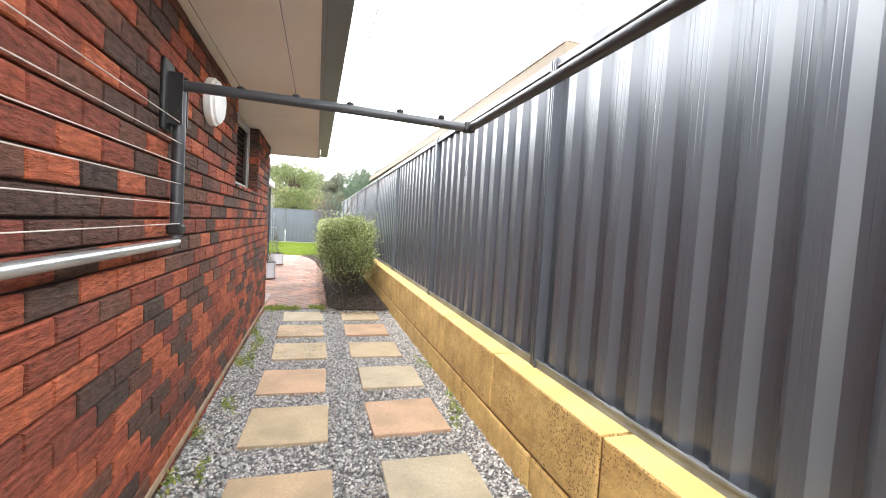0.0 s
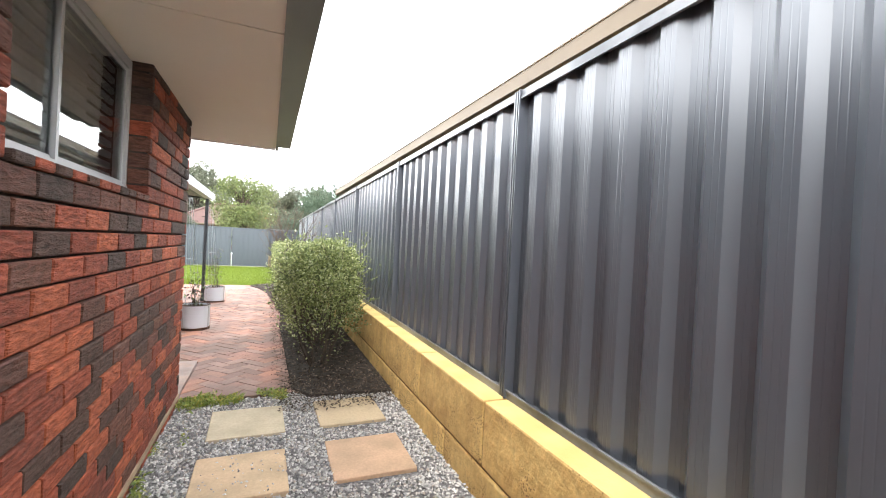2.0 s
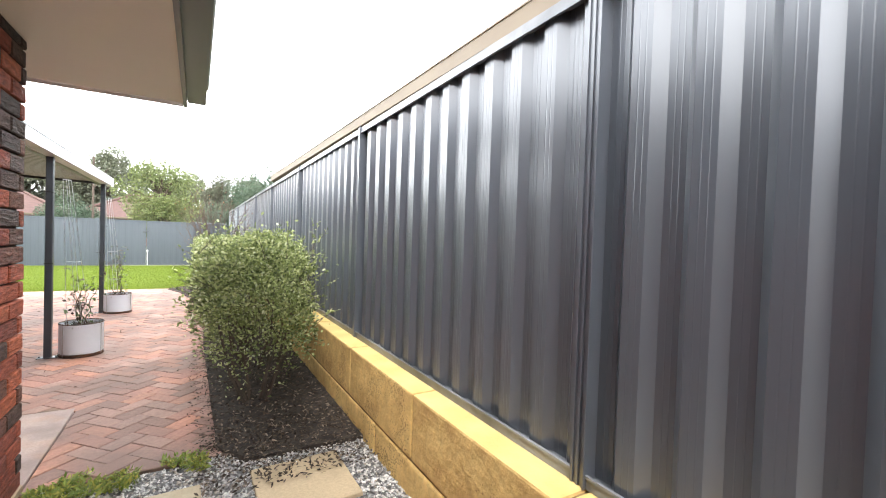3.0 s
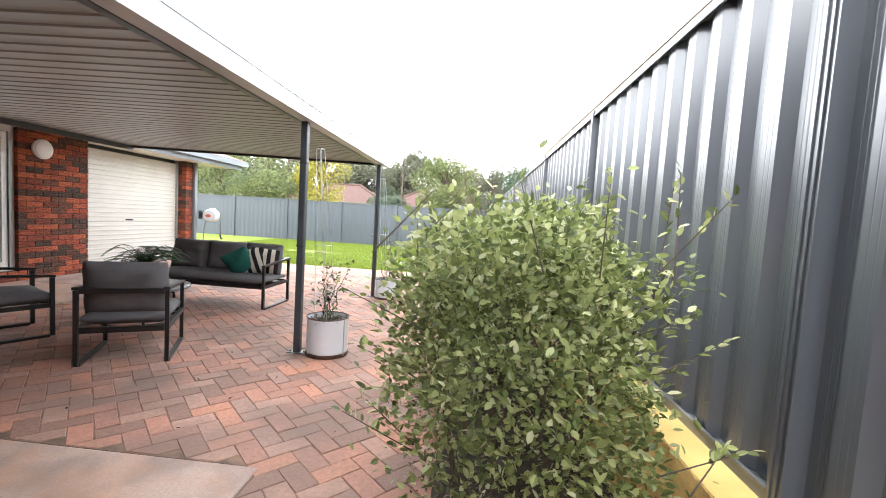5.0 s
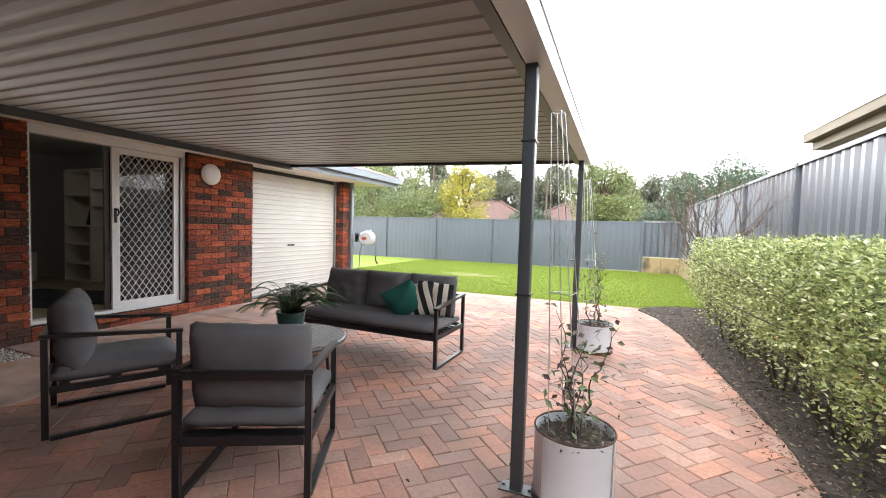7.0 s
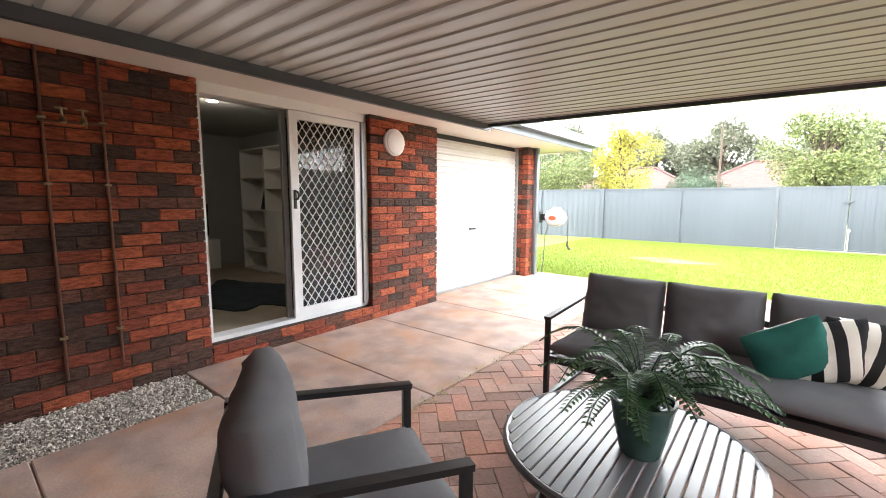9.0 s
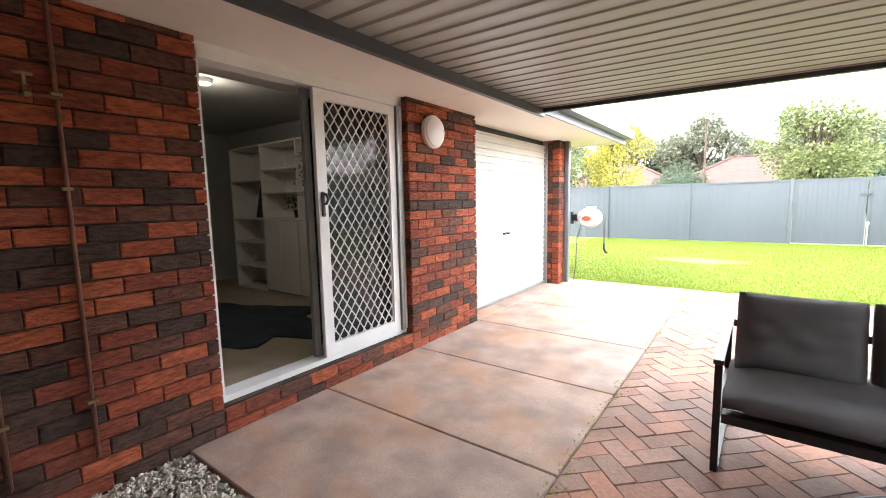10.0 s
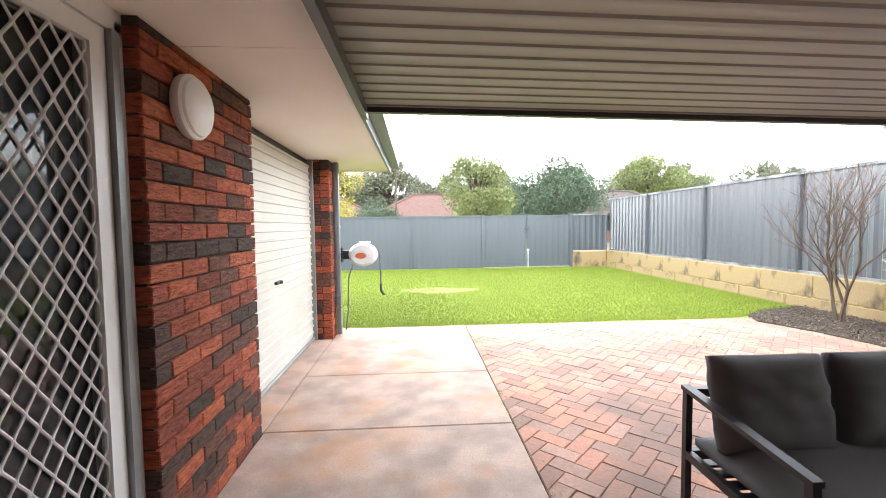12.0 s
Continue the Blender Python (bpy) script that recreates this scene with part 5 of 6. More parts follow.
# ---- white drum planters with vines on wire trellises ----
def planter(x, y, r, h, vine_h, seed, label):
    rng = random.Random(seed)
    ob = thing("planter", label, "planter", pose(x, y, 0), "white drum planters")
    bm = bmesh.new()
    lathe(bm, ((r * 0.94, 0.03), (r * 0.985, 0.035), (r, 0.06), (r, h - 0.015), (r * 1.015, h - 0.008), (r * 1.015, h), (r * 0.965, h), (r * 0.96, h - 0.05), (r * 0.4, h - 0.05)), 44)
    part("drum", bm, M_POT_WHITE, ob, "white enamelled drum", True)
    bm = bmesh.new()
    lathe(bm, ((r * 1.0, 0.0), (r * 1.03, 0.008), (r * 1.03, 0.028), (r * 0.9, 0.032)), 44)
    part("rusty_base", bm, M_RUST, ob, "rust-stained base ring", True)
    bm = bmesh.new()
    tube(bm, [(r * 1.0 * math.cos(2 * math.pi * k / 44), r * 1.0 * math.sin(2 * math.pi * k / 44), h + 0.004) for k in range(45)], 0.005, 6, False)
    part("rim_wire", bm, M_RUST, ob, "dark rim")
    for a in (-2.3, -0.4, 1.4, 2.6):
        bm = bmesh.new()
        tube(bm, [(r * 1.02 * math.cos(a), r * 1.02 * math.sin(a), 0.01), (r * 1.02 * math.cos(a), r * 1.02 * math.sin(a), h)], 0.004, 6)
        part("stay_wire", bm, M_GALV, ob)
    bm = bmesh.new()
    lathe(bm, ((r * 0.95, h - 0.045), (r * 0.6, h - 0.03), (r * 0.1, h - 0.02)), 30)
    part("soil", bm, M_SOIL, ob, "dark mulch")
    vs, fs = [], []
    for i in range(260):
        a, q = rng.random() * 6.283, math.sqrt(rng.random()) * r * 0.9
        d = Vector((rng.gauss(0, 1), rng.gauss(0, 1), rng.gauss(0, 0.25))).normalized()
        leafy(vs, fs, Vector((q * math.cos(a), q * math.sin(a), h - 0.03 + rng.random() * 0.02)), d, 0.03 + rng.random() * 0.03, 0.012)
    mulch = mesh_from("mulch", vs, fs, M_WOOD_CHIP, ob)
    mulch["kind"] = "stuff"
    top = 1.87
    legs = ((-0.12, -0.02), (-0.06, 0.08), (0.05, 0.09), (0.02, -0.09))
    for k, (lx, ly) in enumerate(legs):
        bm = bmesh.new()
        tube(bm, [(lx, ly, h - 0.06), (lx * 0.35 - 0.13, ly * 0.35, top)], 0.0028, 5)
        part("trellis_wire", bm, M_GALV, ob, "galvanised trellis wire")
    for z in (0.55, 1.0, top):
        s = (z - h) / (top - h)
        ring = [(lx * (1 - s) + (lx * 0.35 - 0.13) * s, ly * (1 - s * 0.65), z) for lx, ly in legs]
        bm = bmesh.new()
        tube(bm, ring + ring[:1], 0.0024, 5, False)
        part("trellis_ring", bm, M_GALV, ob)
    for z in (0.98, 1.72):
        part("tie", rounded(-0.298, -0.226, -0.035, 0.035, z, z + 0.012, 0.002, 1), M_BLACK, ob, "black tie round the post", at=pose(0, (-0.05 if y < 8 else 0.025), 0))
    for k in range(5):
        bm = bmesh.new()
        x0, y0 = rng.uniform(-0.05, 0.05), rng.uniform(-0.05, 0.05)
        pts, p = [], Vector((x0, y0, h - 0.04))
        height = vine_h * (0.6 + 0.4 * rng.random())
        for i in range(12):
            pts.append(tuple(p))
            p = p + Vector((rng.gauss(0, 0.021), rng.gauss(0, 0.021), (height - h) / 11))
        tube(bm, pts, [0.006 - 0.0004 * i for i in range(12)], 5)
        stem = part("stem", bm, M_TWIG, ob)
        vs, fs = [], []
        for i in range(1, 12):
            for m in range(3):
                q = Vector(pts[i]) + Vector((rng.gauss(0, 0.05), rng.gauss(0, 0.05), rng.gauss(0, 0.035)))
                leafy(vs, fs, q, Vector((rng.gauss(0, 1), rng.gauss(0, 1), rng.gauss(-0.2, 0.6))), 0.035 + rng.random() * 0.03, 0.028, rng.uniform(-1, 1))
        mesh_from("leaves", vs, fs, M_VINE, stem)
    return ob


planter(-0.155, 7.22, 0.188, 0.345, 1.0, 3, "white drum planter with a sparse reddish vine beside a post")
planter(-0.20, 9.99, 0.185, 0.305, 1.15, 8, "white drum planter with a green vine beside the far post")


# ---- planting ----
def oval_leaf(verts, faces, base, d, length, width, roll):
    d = d.normalized()
    s = d.cross(Vector((0.13, 0.21, 0.97))).normalized()
    n = s.cross(d)
    s = s * math.cos(roll) + n * math.sin(roll)
    n = s.cross(d)
    i = len(verts)
    for f, w, h in ((0.0, 0.0, 0.0), (0.3, 0.46, 0.1), (0.7, 0.4, 0.08), (1.0, 0.0, -0.05), (0.7, -0.4, 0.08), (0.3, -0.46, 0.1)):
        verts.append(tuple(base + d * (length * f) + s * (width * w) + n * (width * h)))
    faces += [(i, i + 1, i + 2, i + 3), (i, i + 3, i + 4, i + 5)]


def shrub(x, y, hx, hy, h, leaves, seed, label, ragged=0.06, leaf=0.034, power=6.0, waist=0.6, shoot=0.12, thin=2.8):
    """A clipped shrub: bare forked stems low down and a dense uneven skin of small leaves."""
    rng = random.Random(seed)
    ob = thing("shrub", label, "shrub", pose(x, y, 0.012), "clipped hedge shrubs")
    for k in range(7):
        a = rng.random() * 6.283
        px, py = 0.08 * math.cos(a), 0.08 * math.sin(a)
        pts = [(px, py, 0.0)]
        for i in range(1, 6):
            s = i / 5
            pts.append((px + (hx * 0.75 * math.cos(a)) * s + rng.gauss(0, 0.02), py + (hy * 0.75 * math.sin(a)) * s + rng.gauss(0, 0.02), h * 0.85 * s))
        bm = bmesh.new()
        tube(bm, pts, [0.014 - 0.002 * i for i in range(6)], 6)
        for i in (2, 3, 4):
            q = Vector(pts[i])
            e = q + Vector((rng.gauss(0, 0.18), rng.gauss(0, 0.18), 0.16 + rng.random() * 0.1))
            tube(bm, [tuple(q), tuple(e)], [0.006, 0.002], 5)
        part("stem", bm, M_TWIG, ob)
    vs, fs = [], []
    made = 0
    while made < leaves:
        u, v, w = rng.uniform(-1, 1), rng.uniform(-1, 1), rng.uniform(0.03, 1)
        edge = max(abs(u) ** 1.0, abs(v) ** 1.0, (w * 2 - 1) if w > 0.5 else 0)
        corner = (abs(u) ** power + abs(v) ** power + max(0.0, w * 2 - 1) ** power) ** (1 / power)
        lump = noise.noise(Vector((u * hx * 4.0 + x * 5, v * hy * 4.0 + y * 5, w * h * 4.0))) * 0.42
        tight = 1.0 - lump
        if corner > tight or corner < tight - 0.45 * rng.random() ** 0.6:
            continue
        if w < 0.5 and rng.random() > (w / 0.5) ** thin * 0.75:
            continue
        if noise.noise(Vector((u * hx * 2.2 + x, v * hy * 2.2 + y, w * h * 2.2 + 9.0))) < -0.22 and rng.random() < 0.85:
            continue
        # narrower at the foot
        foot = waist + (1 - waist) * min(1.0, w / 0.5)
        p = Vector((u * hx * foot, v * hy * foot, w * h)) + Vector((rng.gauss(0, ragged), rng.gauss(0, ragged), rng.gauss(0, ragged) * 0.8)) * (0.35 if rng.random() < 0.85 else 1.0)
        d = Vector((u * 0.9 + rng.gauss(0, 0.7), v * 0.9 + rng.gauss(0, 0.7), 0.35 + rng.gauss(0, 0.6)))
        oval_leaf(vs, fs, p, d, leaf * rng.uniform(0.6, 1.15), leaf * 0.55, rng.uniform(-1.3, 1.3))
        made += 1
    # loose shoots standing out of the clipped skin
    for k in range(34):
        u, v = rng.uniform(-1, 1), rng.uniform(-1, 1)
        top = rng.random() < 0.55
        p = Vector((u * hx * 0.9, v * hy * 0.9, h * 0.95)) if top else Vector((hx * rng.choice((-0.92, 0.92)), v * hy, h * rng.uniform(0.45, 0.9)))
        d = Vector((rng.gauss(0, 0.35), rng.gauss(0, 0.35), 1)) if top else Vector((p.x / hx, rng.gauss(0, 0.4), 0.5))
        d = d.normalized()
        length = rng.uniform(0.05, shoot)
        if shoot > 0.15:
            bm = bmesh.new()
            tube(bm, [tuple(p - d * 0.12), tuple(p + d * length * 0.95)], [0.0024, 0.0012], 5)
            part("twig", bm, M_TWIG, ob)
        for i in range(9):
            oval_leaf(vs, fs, p + d * length * i / 8, d * 0.7 + Vector((rng.gauss(0, 0.6), rng.gauss(0, 0.6), rng.gauss(0.1, 0.5))), leaf * 0.95, leaf * 0.5, rng.uniform(-1, 1))
    crown = mesh_from("foliage", vs, fs, M_HEDGE, ob)
    return ob


shrub(1.33, 4.98, 0.46, 0.54, 1.36, 12500, 11, "bushy green shrub at the end of the hedge", 0.07, 0.033, 2.2, 0.42, 0.19, 2.8)
for k, yy in enumerate((5.95, 6.85, 7.75, 8.65, 9.55, 10.45, 11.3)):
    shrub(1.40 - 0.01 * k, yy, 0.46, 0.55, 1.30 - 0.008 * k, 12500 if k < 3 else 8500, 20 + k, "clipped green hedge shrub along the retaining wall", 0.055, 0.031)


def bare_tree(x, y, h, seed):
    rng = random.Random(seed)
    ob = thing("bare_tree", "small leafless multi-stemmed tree with a few rusty leaves", "tree", pose(x, y, 0.012))
    vs, fs = [], []

    def grow(bm, p, d, length, r, depth):
        pts, q = [tuple(p)], Vector(p)
        for i in range(4):
            d = (d + Vector((rng.gauss(0, 0.12), rng.gauss(0, 0.12), 0.06))).normalized()
            q = q + d * length / 4
            pts.append(tuple(q))
        tube(bm, pts, [r * (1 - 0.12 * i) for i in range(5)], 6 if depth < 2 else 4)
        if depth >= 4:
            if rng.random() < 0.5:
                leafy(vs, fs, q, Vector((rng.gauss(0, 1), rng.gauss(0, 1), -0.3)), 0.05, 0.025)
            return
        for k in range(3 if depth < 3 else 2):
            side = Vector((rng.gauss(0, 1), rng.gauss(0, 1), rng.gauss(0.3, 0.4))).normalized()
            start = Vector(pts[2 + (k % 3)])
            grow(bm, start, (d + side * 0.58).normalized(), length * rng.uniform(0.6, 0.8), r * 0.55, depth + 1)

    for k in range(5):
        a = k * 1.3 + rng.random()
        bm = bmesh.new()
        grow(bm, Vector((0.05 * math.cos(a), 0.05 * math.sin(a), 0)), Vector((0.24 * math.cos(a), 0.24 * math.sin(a), 1)).normalized(), h * 0.40, 0.024, 0)
        part("trunk" if k == 0 else "limb", bm, M_BARK, ob)
    mesh_from("leaves", vs, fs, M_AUTUMN, ob)


bare_tree(1.42, 12.84, 2.45, 4)


def tree(x, y, h, r, mat, seed, label, leaf=0.22, clumps=26, per=150, low=0.25, flat=0.8, spread=0.30):
    """Tapered trunk with limbs that end in clumps of leaves; the clumps leave gaps."""
    rng = random.Random(seed)
    ob = thing("tree", label, "tree", pose(x, y, -0.09), "trees beyond the fence")
    bm = bmesh.new()
    tube(bm, [(0, 0, 0), (0.05 * r, 0, h * 0.3), (0, 0.06 * r, h * 0.6), (0.04, 0, h * 0.85)], [0.05 * h * 0.5, 0.04 * h * 0.5, 0.02 * h, 0.02], 8)
    trunk = part("trunk", bm, M_BARK, ob)
    vs, fs = [], []
    bm = bmesh.new()
    for k in range(clumps):
        while True:
            c = Vector((rng.uniform(-1, 1), rng.uniform(-1, 1), rng.uniform(-1, 1)))
            if c.length < 1 and c.length > 0.35:
                break
        zc = h * low + (c.z + 1) / 2 * h * (1 - low) * 0.9
        p = Vector((c.x * r * 0.85, c.y * r * 0.85, zc))
        tube(bm, [(0, 0, max(0.3, zc * 0.6)), tuple(p * 0.55 + Vector((0, 0, zc * 0.4))), tuple(p)], [0.012 * h, 0.008 * h, 0.01], 5)
        size = r * spread * rng.uniform(0.75, 1.3)
        for i in range(per * 3):
            g = Vector((rng.gauss(0, 1), rng.gauss(0, 1), rng.gauss(0, 1) * flat))
            g = g.normalized() * size * rng.random() ** 0.4 * 1.15
            d = g.normalized() + Vector((rng.gauss(0, 0.6), rng.gauss(0, 0.6), rng.gauss(-0.1, 0.5)))
            leafy(vs, fs, p + g, d, leaf * 0.58 * rng.uniform(0.6, 1.3), leaf * 0.32, rng.uniform(-1.5, 1.5))
    part("limb", bm, M_BARK, ob)
    mesh_from("crown", vs, fs, mat, ob)
    return ob


tree(-1.06, 31.3, 5.9, 2.1, M_TREE_OLIVE, 1, "rounded olive-green tree beyond the far fence", 0.24, 30, 170, 0.15)
tree(6.9, 42.0, 7.3, 4.0, M_TREE_DARK, 2, "dense dark green round tree beyond the far fence", 0.30, 60, 170, 0.12, 0.9, 0.34)
tree(-9.4, 31.0, 6.3, 1.9, M_TREE_YELLOW, 3, "yellow-flowering wattle tree beyond the far fence", 0.22, 26, 150, 0.2)
tree(-12.5, 30.0, 5.4, 2.3, M_TREE_OLIVE, 4, "olive-green tree behind the house", 0.24, 28, 150, 0.1)
tree(-16.5, 31.0, 6.6, 2.6, M_TREE_OLIVE, 5, "olive-green tree behind the house", 0.26, 28, 150, 0.1)
gum = tree(17.5, 46.0, 9.0, 3.2, M_TREE_OLIVE, 6, "tall light green gum tree in the distance", 0.36, 30, 200, 0.3, 0.8, 0.28)
grey = tree(-8.0, 62.0, 10.5, 4.6, M_TREE_GREY, 7, "hazy grey-green gum trees in the distance", 0.55, 40, 230, 0.15, 0.7, 0.26)
for k, (x, y, s) in enumerate(((0.0, 66, 0.85), (-16, 64, 1.0), (-24, 58, 1.05), (8, 70, 0.95), (16, 68, 0.85), (24, 60, 0.8), (32, 64, 0.95), (-33, 60, 1.1), (40, 55, 0.8), (12, 58, 0.72), (-3.5, 70, 0.8), (-12, 70, 0.9), (4, 60, 0.8), (20, 72, 1.0), (-20, 70, 0.95), (30, 75, 1.05), (46, 66, 1.0))):
    copy_thing(grey, pose(x, y, -0.09, 0, 0, 47 * k) @ Matrix.Scale(s, 4))
copy_thing(gum, pose(26, 52, -0.09, 0, 0, 80) @ Matrix.Scale(0.9, 4))
low_wood = tree(11.0, 47.0, 5.2, 3.4, M_TREE_DARK, 9, "low dark shrubs behind the neighbouring houses", 0.36, 32, 210, 0.05, 0.8, 0.36)
for k, (x, y, s) in enumerate(((-20, 42, 0.9), (-28, 46, 1.1), (3, 50, 0.75), (20, 40, 0.9), (29, 42, 1.0), (-8, 46, 0.7), (15, 33, 0.75), (9, 52, 0.9), (-24, 36, 1.0), (-6, 60, 0.9), (1, 44, 0.6))):
    copy_thing(low_wood, pose(x, y, -0.09, 0, 0, 33 * k) @ Matrix.Scale(s, 4))


# ---- houses beyond the lawn ----
M_FAR_BRICK = material("far_house_brick", (0.13, 0.055, 0.04), 0.85, dark=(0.10, 0.045, 0.034), scale=6)
M_TILE_PINK = material("pink_tile_roof", (0.105, 0.056, 0.048), 0.85, dark=(0.075, 0.04, 0.035), scale=2.5, bump=0.3, bump_scale=6, stretch=(1, 1, 3))
M_TILE_GREY = material("grey_brown_tile_roof", (0.08, 0.065, 0.06), 0.85, dark=(0.06, 0.048, 0.045), scale=2.5, bump=0.3, bump_scale=6)


def far_house(x, y, w, d, wall, ridge, mat, label):
    ob = thing("house", label, "house", pose(x, y, -0.09), "houses beyond the lawn")
    part("wall", one_box(-w / 2, w / 2, -d / 2, d / 2, 0, wall), M_FAR_BRICK, ob)
    bm = bmesh.new()
    o = 0.5
    lo = [bm.verts.new(p) for p in ((-w / 2 - o, -d / 2 - o, wall - 0.05), (w / 2 + o, -d / 2 - o, wall - 0.05), (w / 2 + o, d / 2 + o, wall - 0.05), (-w / 2 - o, d / 2 + o, wall - 0.05))]
    hi = [bm.verts.new((-w / 2 + d / 2, 0, ridge)), bm.verts.new((w / 2 - d / 2, 0, ridge))]
    for f in ((lo[0], lo[1], hi[1], hi[0]), (lo[1], lo[2], hi[1]), (lo[2], lo[3], hi[0], hi[1]), (lo[3], lo[0], hi[0]), lo[::-1]):
        bm.faces.new(f)
    roof = part("roof", bm, mat, ob)
    part("gutter", bars([(-w / 2 - o - 0.1, w / 2 + o + 0.1, -d / 2 - o - 0.1, -d / 2 - o, wall - 0.1, wall + 0.03)]), M_CREAM, roof)
    bm = bmesh.new()
    tube(bm, [(-w / 2 - o, -d / 2 - o, wall), (-w / 2 + d / 2, 0, ridge + 0.03), (w / 2 - d / 2, 0, ridge + 0.03), (w / 2 + o, -d / 2 - o, wall)], 0.12, 6)
    part("ridge_cap", bm, mat, roof)
    for k in range(3):
        wx = -w / 2 + w * (k + 0.5) / 3
        win = part("window", one_box(wx - 0.8, wx + 0.8, -d / 2 - 0.03, -d / 2 - 0.005, 1.0, wall - 0.25), M_GLASS_DARK, ob)
        part("frame", bars([(wx - 0.85, wx - 0.8, -d / 2 - 0.05, -d / 2, 0.95, wall - 0.2), (wx + 0.8, wx + 0.85, -d / 2 - 0.05, -d / 2, 0.95, wall - 0.2),
                            (wx - 0.03, wx + 0.03, -d / 2 - 0.05, -d / 2, 0.95, wall - 0.2)]), M_ALU, win)
    return ob


far_house(-3.0, 53.0, 11.0, 7.5, 2.55, 4.9, M_TILE_PINK, "brick house with a pink tiled roof beyond the lawn")
far_house(-13.5, 50.0, 10.0, 7.0, 2.5, 4.5, M_TILE_PINK, "brick house with a pink tiled roof behind the trees")
far_house(13.5, 44.0, 8.0, 6.0, 2.5, 4.4, M_TILE_GREY, "brick house with a grey-brown tiled roof")
for x, y in ((-6.2, 44.0), (-14.8, 38.0)):
    pole = thing("power_pole", "slender grey timber power pole", "pole", pose(x, y, -0.09), "power poles")
    bm = bmesh.new()
    tube(bm, [(0, 0, 0), (0, 0, 7.2)], [0.09, 0.06], 8)
    part("pole", bm, M_BARK, pole)
    bm = bmesh.new()
    tube(bm, [(0, 0, 4.6), (0.9, 0, 6.3)], 0.03, 6)
    part("brace", bm, M_BARK, pole)


# ---- stepping slabs ----
rng = random.Random(2)
slab_mesh = None
for col, x in enumerate((0.70, 1.455)):
    for k in range(-3, 6):
        y = -0.19 + 0.77 * k + (0.04 if col and k > 3 else 0.0)
        if slab_mesh is None:
            slab_mesh = mesh_of("paving_slab", rounded(-0.25, 0.25, -0.25, 0.25, -0.045, 0.0, 0.006, 2), M_SLAB)
        ob = new("paving_slab", slab_mesh)
        ob.matrix_basis = pose(x + rng.uniform(-0.02, 0.02), y + rng.uniform(-0.02, 0.02), 0.004 + rng.uniform(-0.003, 0.004), rng.uniform(-0.5, 0.5), rng.uniform(-0.5, 0.5), rng.uniform(-2.2, 2.2))
        tagged(ob, "square sand-coloured stepping slab set in grey gravel", "paving slab", "stepping slabs")


# ---- loose stones, mulch, weeds, grass ----
def stones(name, label, n, region, size, mat, parent_kind="stuff", keep=None, seed=1, z=-0.02):
    r = np.random.default_rng(seed)
    x = r.uniform(region[0], region[1], n)
    y = r.uniform(region[2], region[3], n)
    if keep is not None:
        k = keep(x, y, r)
        x, y = x[k], y[k]
    n = len(x)
    base = np.array([(1, 0, 0), (0, 1, 0), (-1, 0, 0), (0, -1, 0), (0.1, 0.1, 1), (-0.1, 0, -1)], float)
    p = np.repeat(base[None], n, 0) * r.uniform(0.6, 1.25, (n, 6, 1))
    p *= np.stack([r.uniform(0.7, 1.4, n), r.uniform(0.6, 1.0, n), r.uniform(0.45, 0.85, n)], 1)[:, None, :] * (size * r.uniform(0.5, 1.2, n))[:, None, None]
    a, b = r.uniform(0, 6.283, n), r.uniform(-0.5, 0.5, n)
    ca, sa, cb, sb = np.cos(a), np.sin(a), np.cos(b), np.sin(b)
    px, pz = p[..., 0] * cb[:, None] - p[..., 2] * sb[:, None], p[..., 0] * sb[:, None] + p[..., 2] * cb[:, None]
    qx, qy = px * ca[:, None] - p[..., 1] * sa[:, None], px * sa[:, None] + p[..., 1] * ca[:, None]
    v = np.stack([qx + x[:, None], qy + y[:, None], pz + z + r.uniform(0, size, n)[:, None]], -1).reshape(-1, 3)
    f = np.array([(0, 1, 4), (1, 2, 4), (2, 3, 4), (3, 0, 4), (1, 0, 5), (2, 1, 5), (3, 2, 5), (0, 3, 5)])
    f = (f[None] + (np.arange(n) * 6)[:, None, None]).reshape(-1, 3)
    ob = mesh_from(name, v.tolist(), f.tolist(), mat)
    return tagged(ob, label, "gravel", "", parent_kind)


def off_slabs(x, y, r):
    k = np.ones(len(x), bool)
    row = (y + 0.19 + 0.385) % 0.77 - 0.385
    for cx in (0.70, 1.455):
        on = (abs(x - cx) < 0.245) & (abs(row) < 0.245)
        k &= ~(on & (r.uniform(0, 1, len(x)) > 0.012))
    return k


stones("gravel", "grey crushed stone gravel round the slabs", 46000, (SIDE_X, RET_X, -1.4, 4.24), 0.0125, M_STONE, keep=off_slabs, seed=3, z=-0.017)
stones("gravel", "a few loose stones strewn over the slabs", 170, (0.45, 0.95, 1.85, 3.15), 0.009, M_STONE, seed=8, z=0.006)
stones("pebbles", "pale river pebbles along the patio wall", 7000, (GROUND_W + 0.2, -4.95, 4.9, 7.22), 0.017, M_PEBBLE, seed=5, z=-0.026)


def chips(name, label, n, inside, region, length, mat, seed, z, tilt=0.3, category="mulch"):
    rng = random.Random(seed)
    vs, fs = [], []
    while len(fs) < n * 2:
        x, y = rng.uniform(region[0], region[1]), rng.uniform(region[2], region[3])
        if inside(x, y):
            d = Vector((rng.gauss(0, 1), rng.gauss(0, 1), rng.gauss(0, tilt)))
            leafy(vs, fs, Vector((x, y, z + rng.random() * 0.02)), d, length * rng.uniform(0.5, 1.4), length * 0.4, rng.uniform(-0.7, 0.7))
    ob = mesh_from(name, vs, fs, mat)
    return tagged(ob, label, category, "", "stuff")


